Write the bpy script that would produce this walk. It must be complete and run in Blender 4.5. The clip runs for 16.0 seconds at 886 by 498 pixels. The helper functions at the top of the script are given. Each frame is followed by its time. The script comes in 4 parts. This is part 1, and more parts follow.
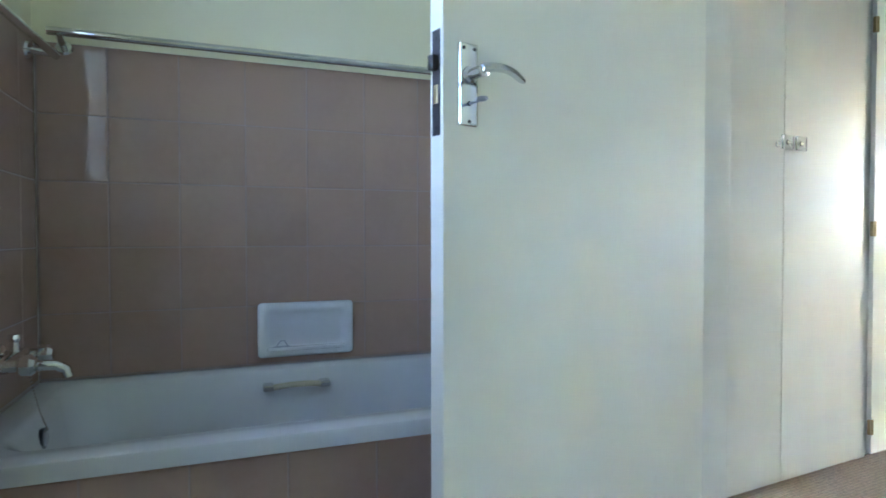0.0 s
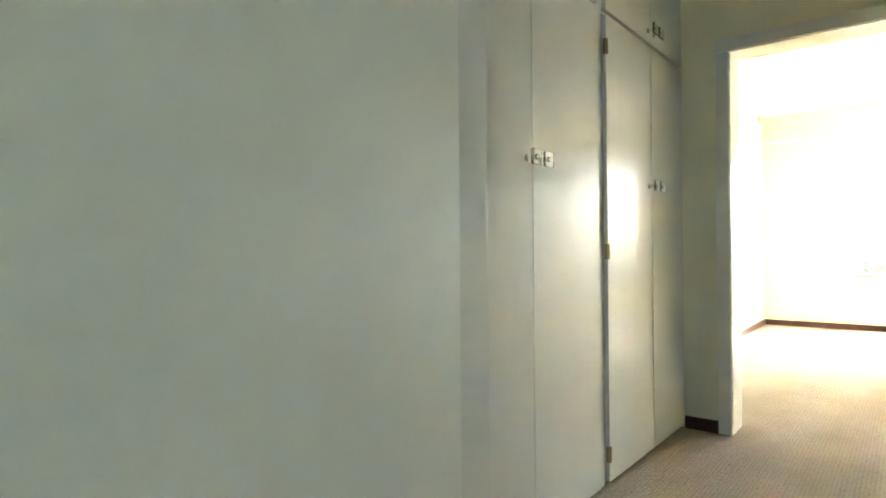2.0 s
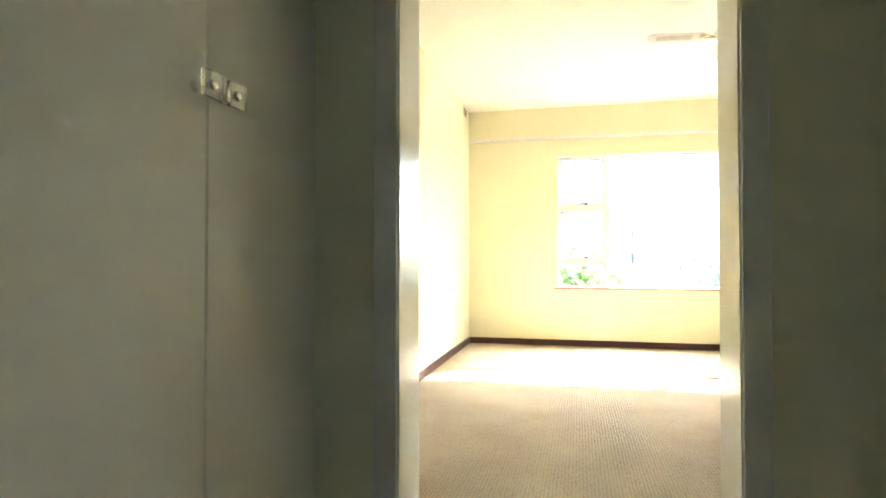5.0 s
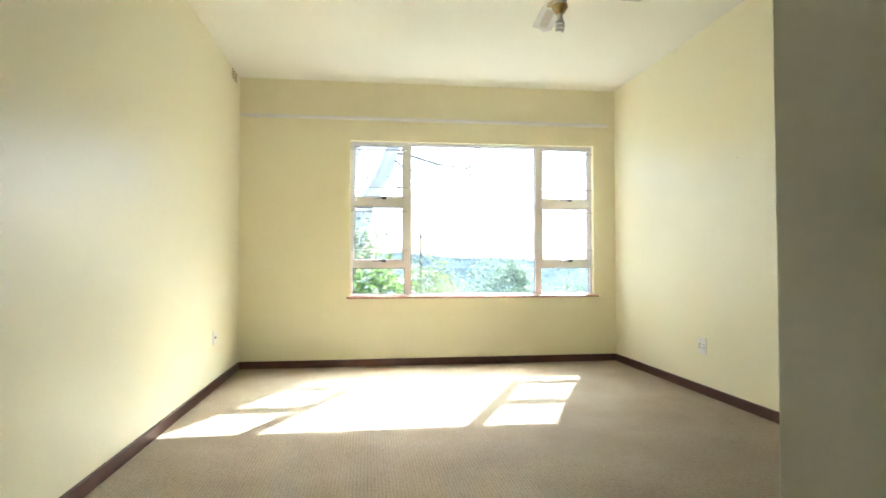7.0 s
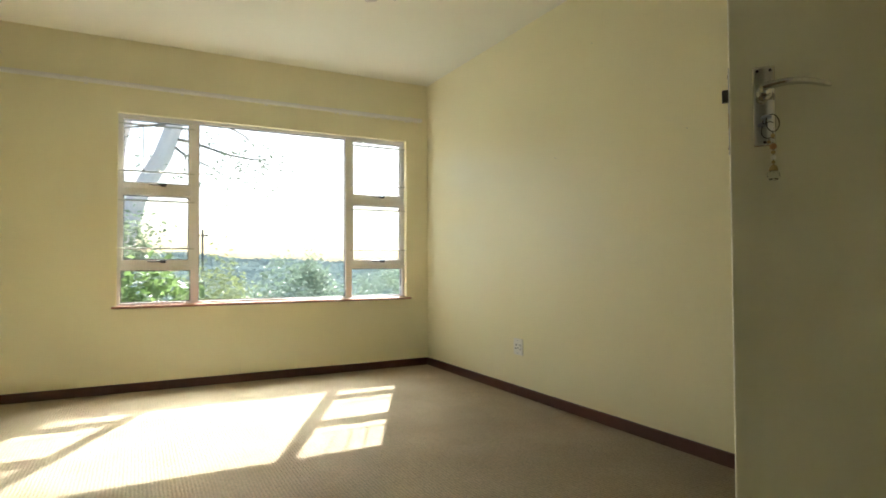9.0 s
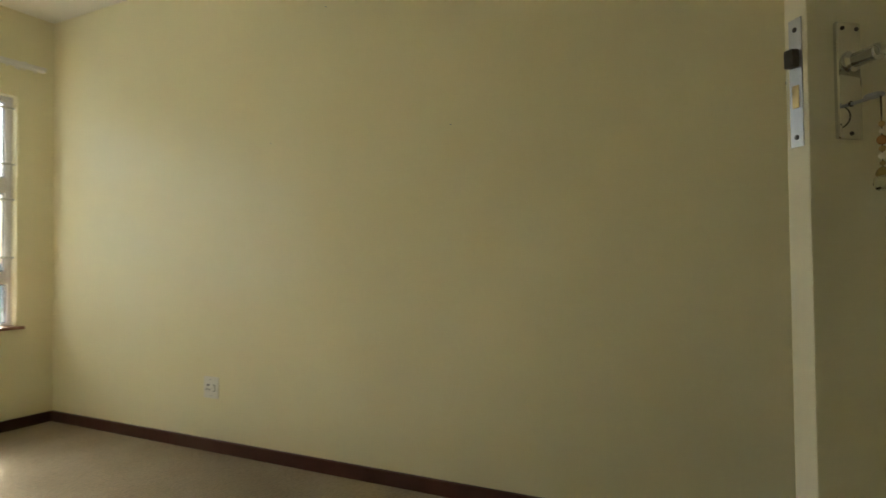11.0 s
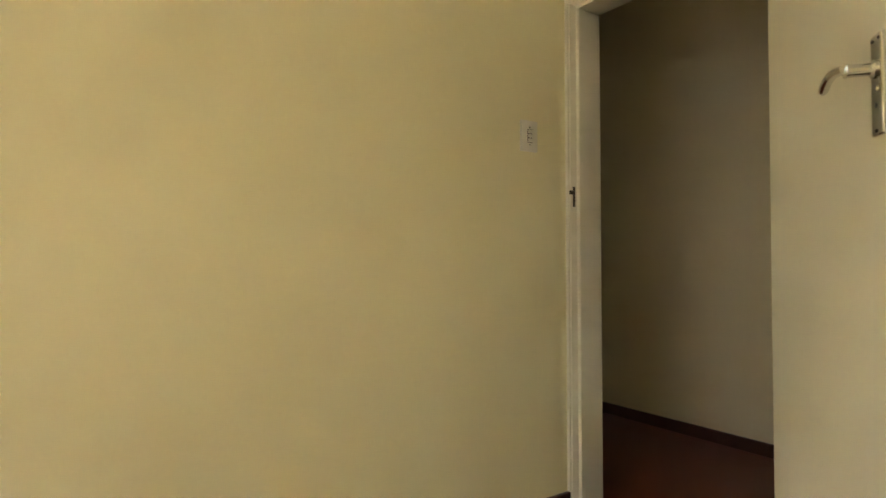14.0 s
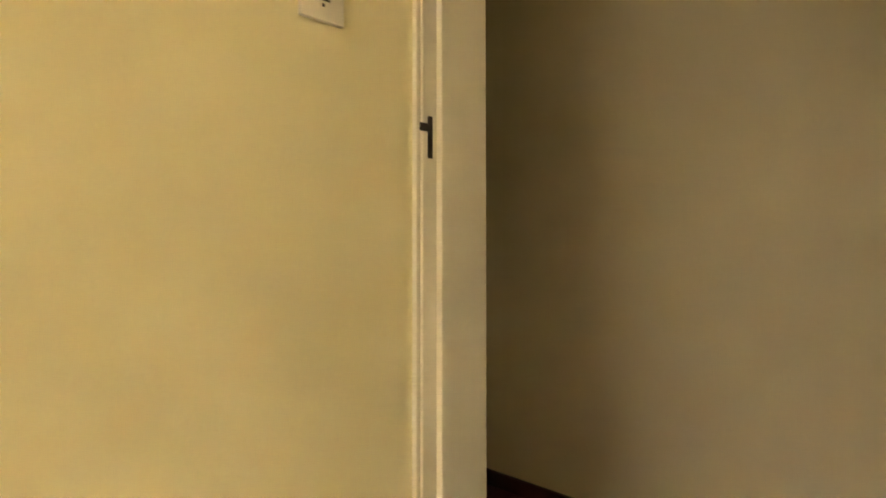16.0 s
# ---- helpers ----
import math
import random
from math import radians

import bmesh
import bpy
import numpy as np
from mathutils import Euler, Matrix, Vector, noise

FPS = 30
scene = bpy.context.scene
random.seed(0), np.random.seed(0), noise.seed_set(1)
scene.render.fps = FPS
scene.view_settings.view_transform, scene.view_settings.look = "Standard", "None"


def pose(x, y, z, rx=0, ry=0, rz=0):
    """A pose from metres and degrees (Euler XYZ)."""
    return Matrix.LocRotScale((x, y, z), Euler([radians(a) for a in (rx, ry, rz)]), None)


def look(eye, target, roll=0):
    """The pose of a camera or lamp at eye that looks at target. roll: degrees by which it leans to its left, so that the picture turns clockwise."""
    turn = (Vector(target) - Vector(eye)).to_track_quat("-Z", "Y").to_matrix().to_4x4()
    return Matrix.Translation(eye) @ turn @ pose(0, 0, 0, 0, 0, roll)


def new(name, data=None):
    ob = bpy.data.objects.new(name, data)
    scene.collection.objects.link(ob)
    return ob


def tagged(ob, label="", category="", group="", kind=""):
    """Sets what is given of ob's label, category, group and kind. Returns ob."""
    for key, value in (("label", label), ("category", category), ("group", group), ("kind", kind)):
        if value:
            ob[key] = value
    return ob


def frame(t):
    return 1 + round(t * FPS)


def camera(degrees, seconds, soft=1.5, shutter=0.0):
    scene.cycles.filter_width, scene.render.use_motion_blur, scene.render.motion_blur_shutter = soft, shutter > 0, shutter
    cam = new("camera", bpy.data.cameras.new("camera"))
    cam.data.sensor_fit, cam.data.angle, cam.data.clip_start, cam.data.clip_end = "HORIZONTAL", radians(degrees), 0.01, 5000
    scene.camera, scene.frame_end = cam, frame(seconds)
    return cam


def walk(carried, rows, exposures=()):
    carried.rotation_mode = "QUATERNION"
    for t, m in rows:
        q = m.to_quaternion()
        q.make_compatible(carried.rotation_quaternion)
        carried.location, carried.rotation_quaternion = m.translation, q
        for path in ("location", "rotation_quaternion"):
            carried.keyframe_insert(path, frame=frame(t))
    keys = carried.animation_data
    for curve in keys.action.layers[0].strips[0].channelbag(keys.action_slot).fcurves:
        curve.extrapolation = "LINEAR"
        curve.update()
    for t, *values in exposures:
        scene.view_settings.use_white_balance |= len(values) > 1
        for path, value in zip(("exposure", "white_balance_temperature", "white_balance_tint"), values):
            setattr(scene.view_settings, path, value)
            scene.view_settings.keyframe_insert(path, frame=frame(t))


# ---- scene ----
cam = camera(74.91, 16.0, soft=1.6, shutter=0.3)
PATH = [
    (0, 0.865, -3.951, 0.949, 63.34, -1.25, 0.06),
    (0.5, 0.828, -3.855, 0.977, 59.41, -1.27, 0.23),
    (1, 0.756, -3.782, 0.999, 52.52, -1.02, 0.24),
    (1.5, 0.620, -3.665, 1.021, 44.79, -0.66, 0.23),
    (2, 0.482, -3.527, 0.988, 39.09, 0.18, 0.48),
    (2.5, 0.398, -3.323, 0.968, 33.97, 0.39, 0.52),
    (3, 0.325, -3.084, 0.947, 28.41, 0.93, 0.59),
    (3.5, 0.289, -2.762, 0.928, 23.28, 1.26, 0.44),
    (3.7, 0.276, -2.624, 0.928, 21.90, 1.30, 0.35),
    (5.8, 0.170, -1.176, 0.972, 5.68, 1.31, -0.02),
    (6, 0.160, -1.058, 0.958, 3.38, 1.49, 0.02),
    (6.5, 0.153, -0.749, 0.937, -3.00, 1.69, 0.17),
    (7, 0.152, -0.562, 0.961, -7.41, 1.47, 0.09),
    (7.5, 0.131, -0.417, 0.988, -11.05, 1.10, 0.12),
    (8, 0.110, -0.298, 0.986, -15.83, 1.15, 0.12),
    (8.5, 0.117, -0.193, 0.984, -22.35, 1.25, 0.23),
    (9, 0.125, -0.062, 0.962, -27.86, 1.48, 0.25),
    (9.5, 0.201, 0.170, 0.973, -34.82, 1.50, 0.42),
    (10, 0.232, 0.386, 0.984, -41.25, 1.48, 0.41),
    (10.2, 0.252, 0.474, 1.004, -45.13, 1.50, 0.46),
    (12.3, 0.337, 1.395, 1.048, -93.54, 0.70, 0.22),
    (12.5, 0.373, 1.472, 1.050, -97.46, 0.64, 0.15),
    (13, 0.493, 1.686, 1.038, -106.40, 0.84, 0.10),
    (13.5, 0.692, 1.841, 1.013, -116.21, 1.08, 0.19),
    (14, 0.941, 1.835, 1.003, -124.27, 1.06, 0.16),
    (14.5, 1.198, 1.668, 1.013, -129.15, 0.90, 0.04),
    (15, 1.421, 1.435, 1.024, -132.05, 0.94, -0.01),
    (15.5, 1.585, 1.134, 1.010, -133.37, 0.98, 0.08),
    (16, 1.762, 0.818, 1.015, -133.67, 1.35, 0.02),
]
walk(cam, [(t, pose(x, y, z, 90 + p, r, w)) for t, x, y, z, w, p, r in PATH],
     exposures=[(0.0, 5.98, 4950, 18), (1.0, 5.75, 5100, 17), (1.5, 5.52, 5450, 15), (2.5, 5.2, 5750, 12), (3.0, 5.05, 5850, 11), (3.7, 4.88, 6000, 10), (5.8, 3.5, 5500, 9), (7.0, 2.90, 5400, 7),
                (8.0, 2.48, 5650, 6), (9.0, 2.08, 6000, 5), (10.2, 1.62, 6050, 4), (12.3, 2.50, 6500, 7), (14.0, 3.04, 6950, 13), (16.0, 3.72, 8700, 16)])

# ---- world, sun, large lights ----
SUN_EL, SUN_AZ = radians(40.5), radians(25.7)
world = bpy.data.worlds.new("world")
scene.world = world
world.use_nodes = True
wn = world.node_tree
sky = wn.nodes.new("ShaderNodeTexSky")
sky.sky_type, sky.sun_disc = "NISHITA", False
sky.sun_elevation, sky.sun_rotation = SUN_EL, SUN_AZ
sky.air_density, sky.dust_density = 1.0, 2.5
wn.nodes["Background"].inputs[1].default_value = 0.065
wn.links.new(sky.outputs[0], wn.nodes["Background"].inputs[0])
sun = new("sun", bpy.data.lights.new("sun", "SUN"))
sun.data.energy, sun.data.angle, sun.data.color = 5.0, radians(0.53), (1, 0.95, 0.87)
sun.matrix_world = look((math.sin(SUN_AZ) * 10, math.cos(SUN_AZ) * 10, math.tan(SUN_EL) * 10), (0, 0, 0))

# plan
XL, XR, YF, ZC = -1.023, 2.606, 4.948, 2.689      # bedroom
OX0, OX1, OY0, OH = -0.26, 0.583, -0.196, 2.026  # opening from the passage
WX0, WX1, WZ0, WZ1 = -0.012, 2.380, 0.654, 2.131 # bedroom window
XC, PX = -0.506, 0.911                           # cupboard fronts, passage wall
XB, YB = -1.200, -4.276                          # bathroom: bath wall, tap wall, before its turn
BATH_TURN = pose(-1.2, -3.35, 0, 0, 0, -6) @ pose(1.2, 3.35, 0)  # the bathroom stands askew
BX1 = 1.95                                       # bathroom: far wall
DY = 0.072                                       # face of the wall round the hall door
HX0, HX1, DH = 1.764, 2.574, 2.035               # hall door opening
SK = 0.068                                       # skirting height

BWINDOWS = ((-0.47, 0.11, 1.18, 2.05), (0.95, 1.65, 1.05, 2.05))  # the two bathroom windows: x0, x1, z0, z1

# the sky outside the frosted bathroom windows
for (x0, x1, z0, z1), watts, tint in zip(BWINDOWS, (0.052, 0.032), ((0.84, 0.91, 1.0), (1.0, 0.95, 0.90))):
    lamp = new("bathroom_window_sky", bpy.data.lights.new("bathroom_window_sky", "AREA"))
    lamp.data.shape, lamp.data.size, lamp.data.size_y = "RECTANGLE", x1 - x0 - 0.04, z1 - z0 - 0.17
    lamp.data.energy, lamp.data.color = watts, tint
    lamp.matrix_world = BATH_TURN @ look(((x0 + x1) / 2, YB - 0.085, (z0 + z1) / 2 - 0.075), ((x0 + x1) / 2, 0, (z0 + z1) / 2 - 0.075))


# ---- materials ----
def pmat(name, c1, c2, rough=0.5, big=1.5, fine=60.0, bump=0.1, bdist=0.002, metal=0.0, vary=0.06, wave=0.0, island=False, spec=0.5, wdist=0.0016):
    m = bpy.data.materials.new(name)
    m.use_nodes = True
    n, l = m.node_tree.nodes, m.node_tree.links
    b = n["Principled BSDF"]
    geo = n.new("ShaderNodeNewGeometry")
    n1, n2 = n.new("ShaderNodeTexNoise"), n.new("ShaderNodeTexNoise")
    n1.inputs["Scale"].default_value, n2.inputs["Scale"].default_value = big, fine
    n1.inputs["Detail"].default_value, n2.inputs["Detail"].default_value = 4, 3
    l.new(geo.outputs["Position"], n1.inputs["Vector"])
    l.new(geo.outputs["Position"], n2.inputs["Vector"])
    add = n.new("ShaderNodeMath")
    add.operation = "MULTIPLY_ADD"
    l.new(n2.outputs["Fac"], add.inputs[0])
    add.inputs[1].default_value = 0.35
    l.new(n1.outputs["Fac"], add.inputs[2])
    ramp = n.new("ShaderNodeMapRange")
    ramp.inputs["From Min"].default_value, ramp.inputs["From Max"].default_value = 0.4, 0.95
    l.new(add.outputs[0], ramp.inputs["Value"])
    fac = ramp.outputs["Result"]
    if island:
        info = n.new("ShaderNodeObjectInfo")
        ad2 = n.new("ShaderNodeMath")
        ad2.operation = "MULTIPLY_ADD"
        l.new(info.outputs["Random"], ad2.inputs[0])
        ad2.inputs[1].default_value = 0.6
        l.new(fac, ad2.inputs[2])
        ad2.use_clamp = True
        fac = ad2.outputs[0]
    mix = n.new("ShaderNodeMix")
    mix.data_type = "RGBA"
    mix.inputs["A"].default_value, mix.inputs["B"].default_value = (*c1, 1), (*c2, 1)
    l.new(fac, mix.inputs["Factor"])
    l.new(mix.outputs["Result"], b.inputs["Base Color"])
    rr = n.new("ShaderNodeMapRange")
    rr.inputs["To Min"].default_value, rr.inputs["To Max"].default_value = max(rough - vary, 0.02), min(rough + vary, 1)
    l.new(n1.outputs["Fac"], rr.inputs["Value"])
    l.new(rr.outputs["Result"], b.inputs["Roughness"])
    b.inputs["Metallic"].default_value = metal
    b.inputs["Specular IOR Level"].default_value = spec
    if bump:
        bp = n.new("ShaderNodeBump")
        bp.inputs["Strength"].default_value, bp.inputs["Distance"].default_value = bump, bdist
        l.new(n2.outputs["Fac"], bp.inputs["Height"])
        if wave:
            n3 = n.new("ShaderNodeTexNoise")
            n3.inputs["Scale"].default_value, n3.inputs["Detail"].default_value = wave, 2
            l.new(geo.outputs["Position"], n3.inputs["Vector"])
            bp2 = n.new("ShaderNodeBump")
            bp2.inputs["Strength"].default_value, bp2.inputs["Distance"].default_value = 0.25, wdist
            l.new(n3.outputs["Fac"], bp2.inputs["Height"])
            l.new(bp2.outputs["Normal"], bp.inputs["Normal"])
        l.new(bp.outputs["Normal"], b.inputs["Normal"])
    return m


WALL = pmat("cream_wall_paint", (0.860, 0.812, 0.560), (0.888, 0.844, 0.605), 0.345, 1.2, 90, 0.22, 0.0012, wave=7, vary=0.045, spec=0.6)
# hall cream with the red floor's warm bounce mixed into the colour
HALLWALL = pmat("cream_hall_paint_warm_bounce", (0.84, 0.745, 0.53), (0.87, 0.78, 0.575), 0.42, 1.2, 90, 0.22, 0.0012, wave=7, vary=0.06)
CEIL = pmat("ceiling_paint", (0.86, 0.85, 0.73), (0.885, 0.875, 0.77), 0.75, 1.0, 70, 0.2, 0.001, wave=4)
GLOSS = pmat("white_gloss_enamel", (0.85, 0.835, 0.73), (0.875, 0.86, 0.765), 0.25, 1.0, 45, 0.08, 0.0004, vary=0.02, spec=0.36)
LEAFPAINT = pmat("satin_door_paint", (0.845, 0.825, 0.68), (0.87, 0.85, 0.72), 0.46, 1.0, 60, 0.12, 0.0006, vary=0.02, spec=0.35)
FRAME = pmat("frame_enamel", (0.83, 0.81, 0.70), (0.87, 0.85, 0.75), 0.20, 3.0, 80, 0.25, 0.0008, vary=0.05, spec=0.45)
WINPAINT = pmat("window_paint", (0.70, 0.68, 0.67), (0.79, 0.77, 0.76), 0.35, 5.0, 90, 0.2, 0.0008)
SKIRT = pmat("dark_varnished_wood", (0.060, 0.020, 0.013), (0.105, 0.038, 0.024), 0.38, 6.0, 70, 0.25, 0.001)
REDFLOOR = pmat("polished_red_floor", (0.15, 0.034, 0.022), (0.21, 0.050, 0.031), 0.42, 3.0, 120, 0.2, 0.001)
TILEM = pmat("pink_beige_glazed_tile", (0.36, 0.245, 0.185), (0.42, 0.292, 0.222), 0.09, 4.0, 40, 0.05, 0.0005, island=True, vary=0.03)
GROUT = pmat("pale_grout", (0.33, 0.255, 0.22), (0.40, 0.31, 0.27), 0.85, 8.0, 140, 0.5, 0.001)
# the bathroom floor is out of view; its pale tone bounces light upward
BATHFLOOR = pmat("pale_bounce_floor", (0.58, 0.56, 0.51), (0.66, 0.64, 0.60), 0.45, 3.0, 60, 0.15, 0.0006)
ENAMEL = pmat("white_bath_enamel", (0.62, 0.63, 0.63), (0.68, 0.69, 0.69), 0.13, 3.0, 30, 0.03, 0.0004, vary=0.05)
CERAMIC = pmat("white_ceramic", (0.72, 0.73, 0.74), (0.78, 0.79, 0.80), 0.12, 6.0, 60, 0.03, 0.0003)
CHROME = pmat("chrome", (0.62, 0.62, 0.62), (0.72, 0.72, 0.72), 0.07, 20, 200, 0.03, 0.0002, metal=1.0, vary=0.04)
STEEL = pmat("brushed_steel", (0.36, 0.38, 0.43), (0.46, 0.48, 0.53), 0.34, 20, 300, 0.1, 0.0002, metal=1.0)
BRASS = pmat("aged_brass", (0.38, 0.29, 0.14), (0.55, 0.43, 0.22), 0.36, 30, 300, 0.15, 0.0002, metal=1.0)
DARKMETAL = pmat("dark_metal", (0.035, 0.030, 0.028), (0.07, 0.06, 0.055), 0.45, 30, 300, 0.15, 0.0003, metal=0.6)
BLACK = pmat("black_plastic", (0.016, 0.017, 0.026), (0.03, 0.032, 0.045), 0.35, 20, 200, 0.05, 0.0002)
PLASTIC = pmat("cream_white_plastic", (0.84, 0.83, 0.76), (0.87, 0.86, 0.80), 0.30, 10, 200, 0.03, 0.0002)
WHITEPL = pmat("white_plastic_track", (0.82, 0.80, 0.76), (0.87, 0.85, 0.81), 0.40, 10, 200, 0.03, 0.0002)
# the white bars get a grey that carries their backlit shade
BARSHADE = pmat("burglar_bar_backlit_grey", (0.50, 0.49, 0.45), (0.58, 0.57, 0.53), 0.45, 10, 200, 0.05, 0.0003)
GRIP = pmat("olive_cream_grip", (0.46, 0.42, 0.28), (0.55, 0.51, 0.36), 0.35, 20, 200, 0.05, 0.0003)
REBATESHADE = pmat("dark_rebate_shade", (0.10, 0.10, 0.105), (0.16, 0.155, 0.15), 0.7, 12, 150, 0.2, 0.0006)
SILL = pmat("brown_quarry_tile", (0.20, 0.085, 0.045), (0.29, 0.13, 0.07), 0.35, 8, 90, 0.2, 0.0008, island=True)
VOIDM = pmat("vent_shadow_gap", (0.04, 0.034, 0.024), (0.06, 0.05, 0.035), 0.9, 10, 100, 0.1, 0.001)
FANWHITE = pmat("fan_enamel", (0.74, 0.73, 0.69), (0.80, 0.79, 0.75), 0.22, 10, 150, 0.03, 0.0003)
GUM = pmat("pale_gum_bark", (0.78, 0.68, 0.66), (0.86, 0.78, 0.76), 0.8, 2.5, 18, 0.5, 0.01)
TWIG = pmat("grey_bark", (0.22, 0.19, 0.16), (0.34, 0.30, 0.26), 0.9, 6, 40, 0.5, 0.006)
POLEW = pmat("weathered_pole_wood", (0.10, 0.085, 0.07), (0.18, 0.16, 0.13), 0.9, 3, 30, 0.4, 0.004)
# ground colour pushed to pale blue-green, with the far slopes' haze mixed in
SOIL = pmat("hazy_bushy_ground", (0.090, 0.125, 0.125), (0.125, 0.155, 0.148), 0.95, 0.25, 5.0, 0.3, 0.03, spec=0.0)
BEADR = pmat("red_brown_bead", (0.33, 0.15, 0.07), (0.46, 0.27, 0.12), 0.25, 60, 300, 0.05, 0.0002)


def leafmat(name, c1, c2, through_light=0.5, gloss=0.0):
    m = pmat(name, c1, c2, 0.42 if gloss else 0.8, 0.9, 9.0, 0.0, vary=0.1)
    b = m.node_tree.nodes["Principled BSDF"]
    b.inputs["Specular IOR Level"].default_value = gloss or 0.02
    n, l = m.node_tree.nodes, m.node_tree.links
    tr, mx = n.new("ShaderNodeBsdfTranslucent"), n.new("ShaderNodeMixShader")
    mx.inputs[0].default_value = through_light
    l.new(b.inputs["Base Color"].links[0].from_socket, tr.inputs["Color"])
    l.new(b.outputs[0], mx.inputs[1])
    l.new(tr.outputs[0], mx.inputs[2])
    l.new(mx.outputs[0], n["Material Output"].inputs["Surface"])
    return m


LEAF1 = leafmat("shrub_leaf", (0.10, 0.17, 0.05), (0.24, 0.32, 0.12), 0.55, 0.6)
LEAF2 = leafmat("bush_leaf", (0.10, 0.15, 0.10), (0.30, 0.37, 0.27), 0.5, 0.6)
LEAF3 = leafmat("young_leaf", (0.15, 0.19, 0.07), (0.34, 0.37, 0.17), 0.5, 0.5)
LEAF4 = leafmat("dusty_leaf", (0.12, 0.16, 0.09), (0.30, 0.34, 0.22), 0.5, 0.6)
LEAFG = leafmat("gum_leaf", (0.10, 0.125, 0.085), (0.17, 0.19, 0.135))
# pale blue here is distance haze put into the leaf colour
FARW = leafmat("hazy_distant_bush", (0.125, 0.170, 0.180), (0.160, 0.205, 0.212), 0.5)


def carpet_mat():
    m = pmat("beige_loop_carpet", (0.325, 0.262, 0.172), (0.43, 0.355, 0.246), 0.97, 2.2, 230, 0.5, 0.002, spec=0.1)
    n, l = m.node_tree.nodes, m.node_tree.links
    b = n["Principled BSDF"]
    geo = n.new("ShaderNodeNewGeometry")
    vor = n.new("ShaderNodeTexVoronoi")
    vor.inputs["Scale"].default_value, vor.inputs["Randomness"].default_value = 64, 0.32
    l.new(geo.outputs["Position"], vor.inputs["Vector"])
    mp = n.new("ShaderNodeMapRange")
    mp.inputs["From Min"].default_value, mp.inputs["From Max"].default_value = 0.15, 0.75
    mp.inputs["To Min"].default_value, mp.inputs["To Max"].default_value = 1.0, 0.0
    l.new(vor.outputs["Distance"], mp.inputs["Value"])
    bp = n.new("ShaderNodeBump")
    bp.inputs["Strength"].default_value, bp.inputs["Distance"].default_value = 0.9, 0.006
    l.new(mp.outputs["Result"], bp.inputs["Height"])
    old = b.inputs["Normal"].links[0].from_socket
    l.new(old, bp.inputs["Normal"])
    l.new(bp.outputs["Normal"], b.inputs["Normal"])
    base = b.inputs["Base Color"].links[0].from_socket
    # the loop height also darkens the colour in the gaps of the pile
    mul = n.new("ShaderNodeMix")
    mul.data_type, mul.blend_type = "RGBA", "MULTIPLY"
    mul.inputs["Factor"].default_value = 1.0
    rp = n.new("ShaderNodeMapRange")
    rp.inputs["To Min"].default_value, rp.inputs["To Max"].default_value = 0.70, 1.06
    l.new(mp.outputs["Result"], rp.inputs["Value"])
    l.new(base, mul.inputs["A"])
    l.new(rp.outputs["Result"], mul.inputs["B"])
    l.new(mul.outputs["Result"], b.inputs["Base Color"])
    return m


CARPET = carpet_mat()


def glass_mat(name, col, rough=0.0, ior=1.45):
    m = bpy.data.materials.new(name)
    m.use_nodes = True
    b = m.node_tree.nodes["Principled BSDF"]
    b.inputs["Base Color"].default_value = (*col, 1)
    b.inputs["Transmission Weight"].default_value = 1.0
    b.inputs["Roughness"].default_value, b.inputs["IOR"].default_value = rough, ior
    return m


GLASS = glass_mat("window_glass", (0.98, 0.99, 0.985))
ACRYLIC = glass_mat("clear_acrylic", (0.90, 0.92, 0.90), 0.03, 1.49)


# ---- mesh helpers ----
def box(bm, x0, x1, y0, y1, z0, z1, bev=0.0, seg=2):
    m = Matrix.LocRotScale(((x0 + x1) / 2, (y0 + y1) / 2, (z0 + z1) / 2), None, (x1 - x0, y1 - y0, z1 - z0))
    vs = bmesh.ops.create_cube(bm, size=1, matrix=m)["verts"]
    if bev:
        es = list({e for v in vs for e in v.link_edges})
        bmesh.ops.bevel(bm, geom=es, offset=bev, segments=seg, profile=0.6, affect="EDGES")
    return bm


def rod(bm, a, b, r, r2=None, seg=12, caps=True):
    a, b = Vector(a), Vector(b)
    d = b - a
    m = Matrix.Translation((a + b) / 2) @ d.to_track_quat("Z", "Y").to_matrix().to_4x4()
    bmesh.ops.create_cone(bm, cap_ends=caps, segments=seg, radius1=r, radius2=r if r2 is None else r2, depth=d.length, matrix=m)
    return bm


def lathe(bm, prof, at=(0, 0, 0), seg=24, axis="Z"):
    at = Vector(at)
    q = {"Z": Matrix(), "X": Matrix.Rotation(radians(90), 4, "Y"), "Y": Matrix.Rotation(radians(-90), 4, "X")}[axis]
    rings = []
    for r, h in prof:
        if r < 1e-5:
            rings.append([bm.verts.new(at + (q @ Vector((0, 0, h))))])
        else:
            rings.append([bm.verts.new(at + (q @ Vector((r * math.cos(i * math.tau / seg), r * math.sin(i * math.tau / seg), h)))) for i in range(seg)])
    for A, B in zip(rings, rings[1:]):
        for i in range(seg):
            j = (i + 1) % seg
            f = [A[i % len(A)], A[j % len(A)], B[j % len(B)], B[i % len(B)]]
            f = list(dict.fromkeys(f))
            if len(f) > 2:
                bm.faces.new(f)
    return bm


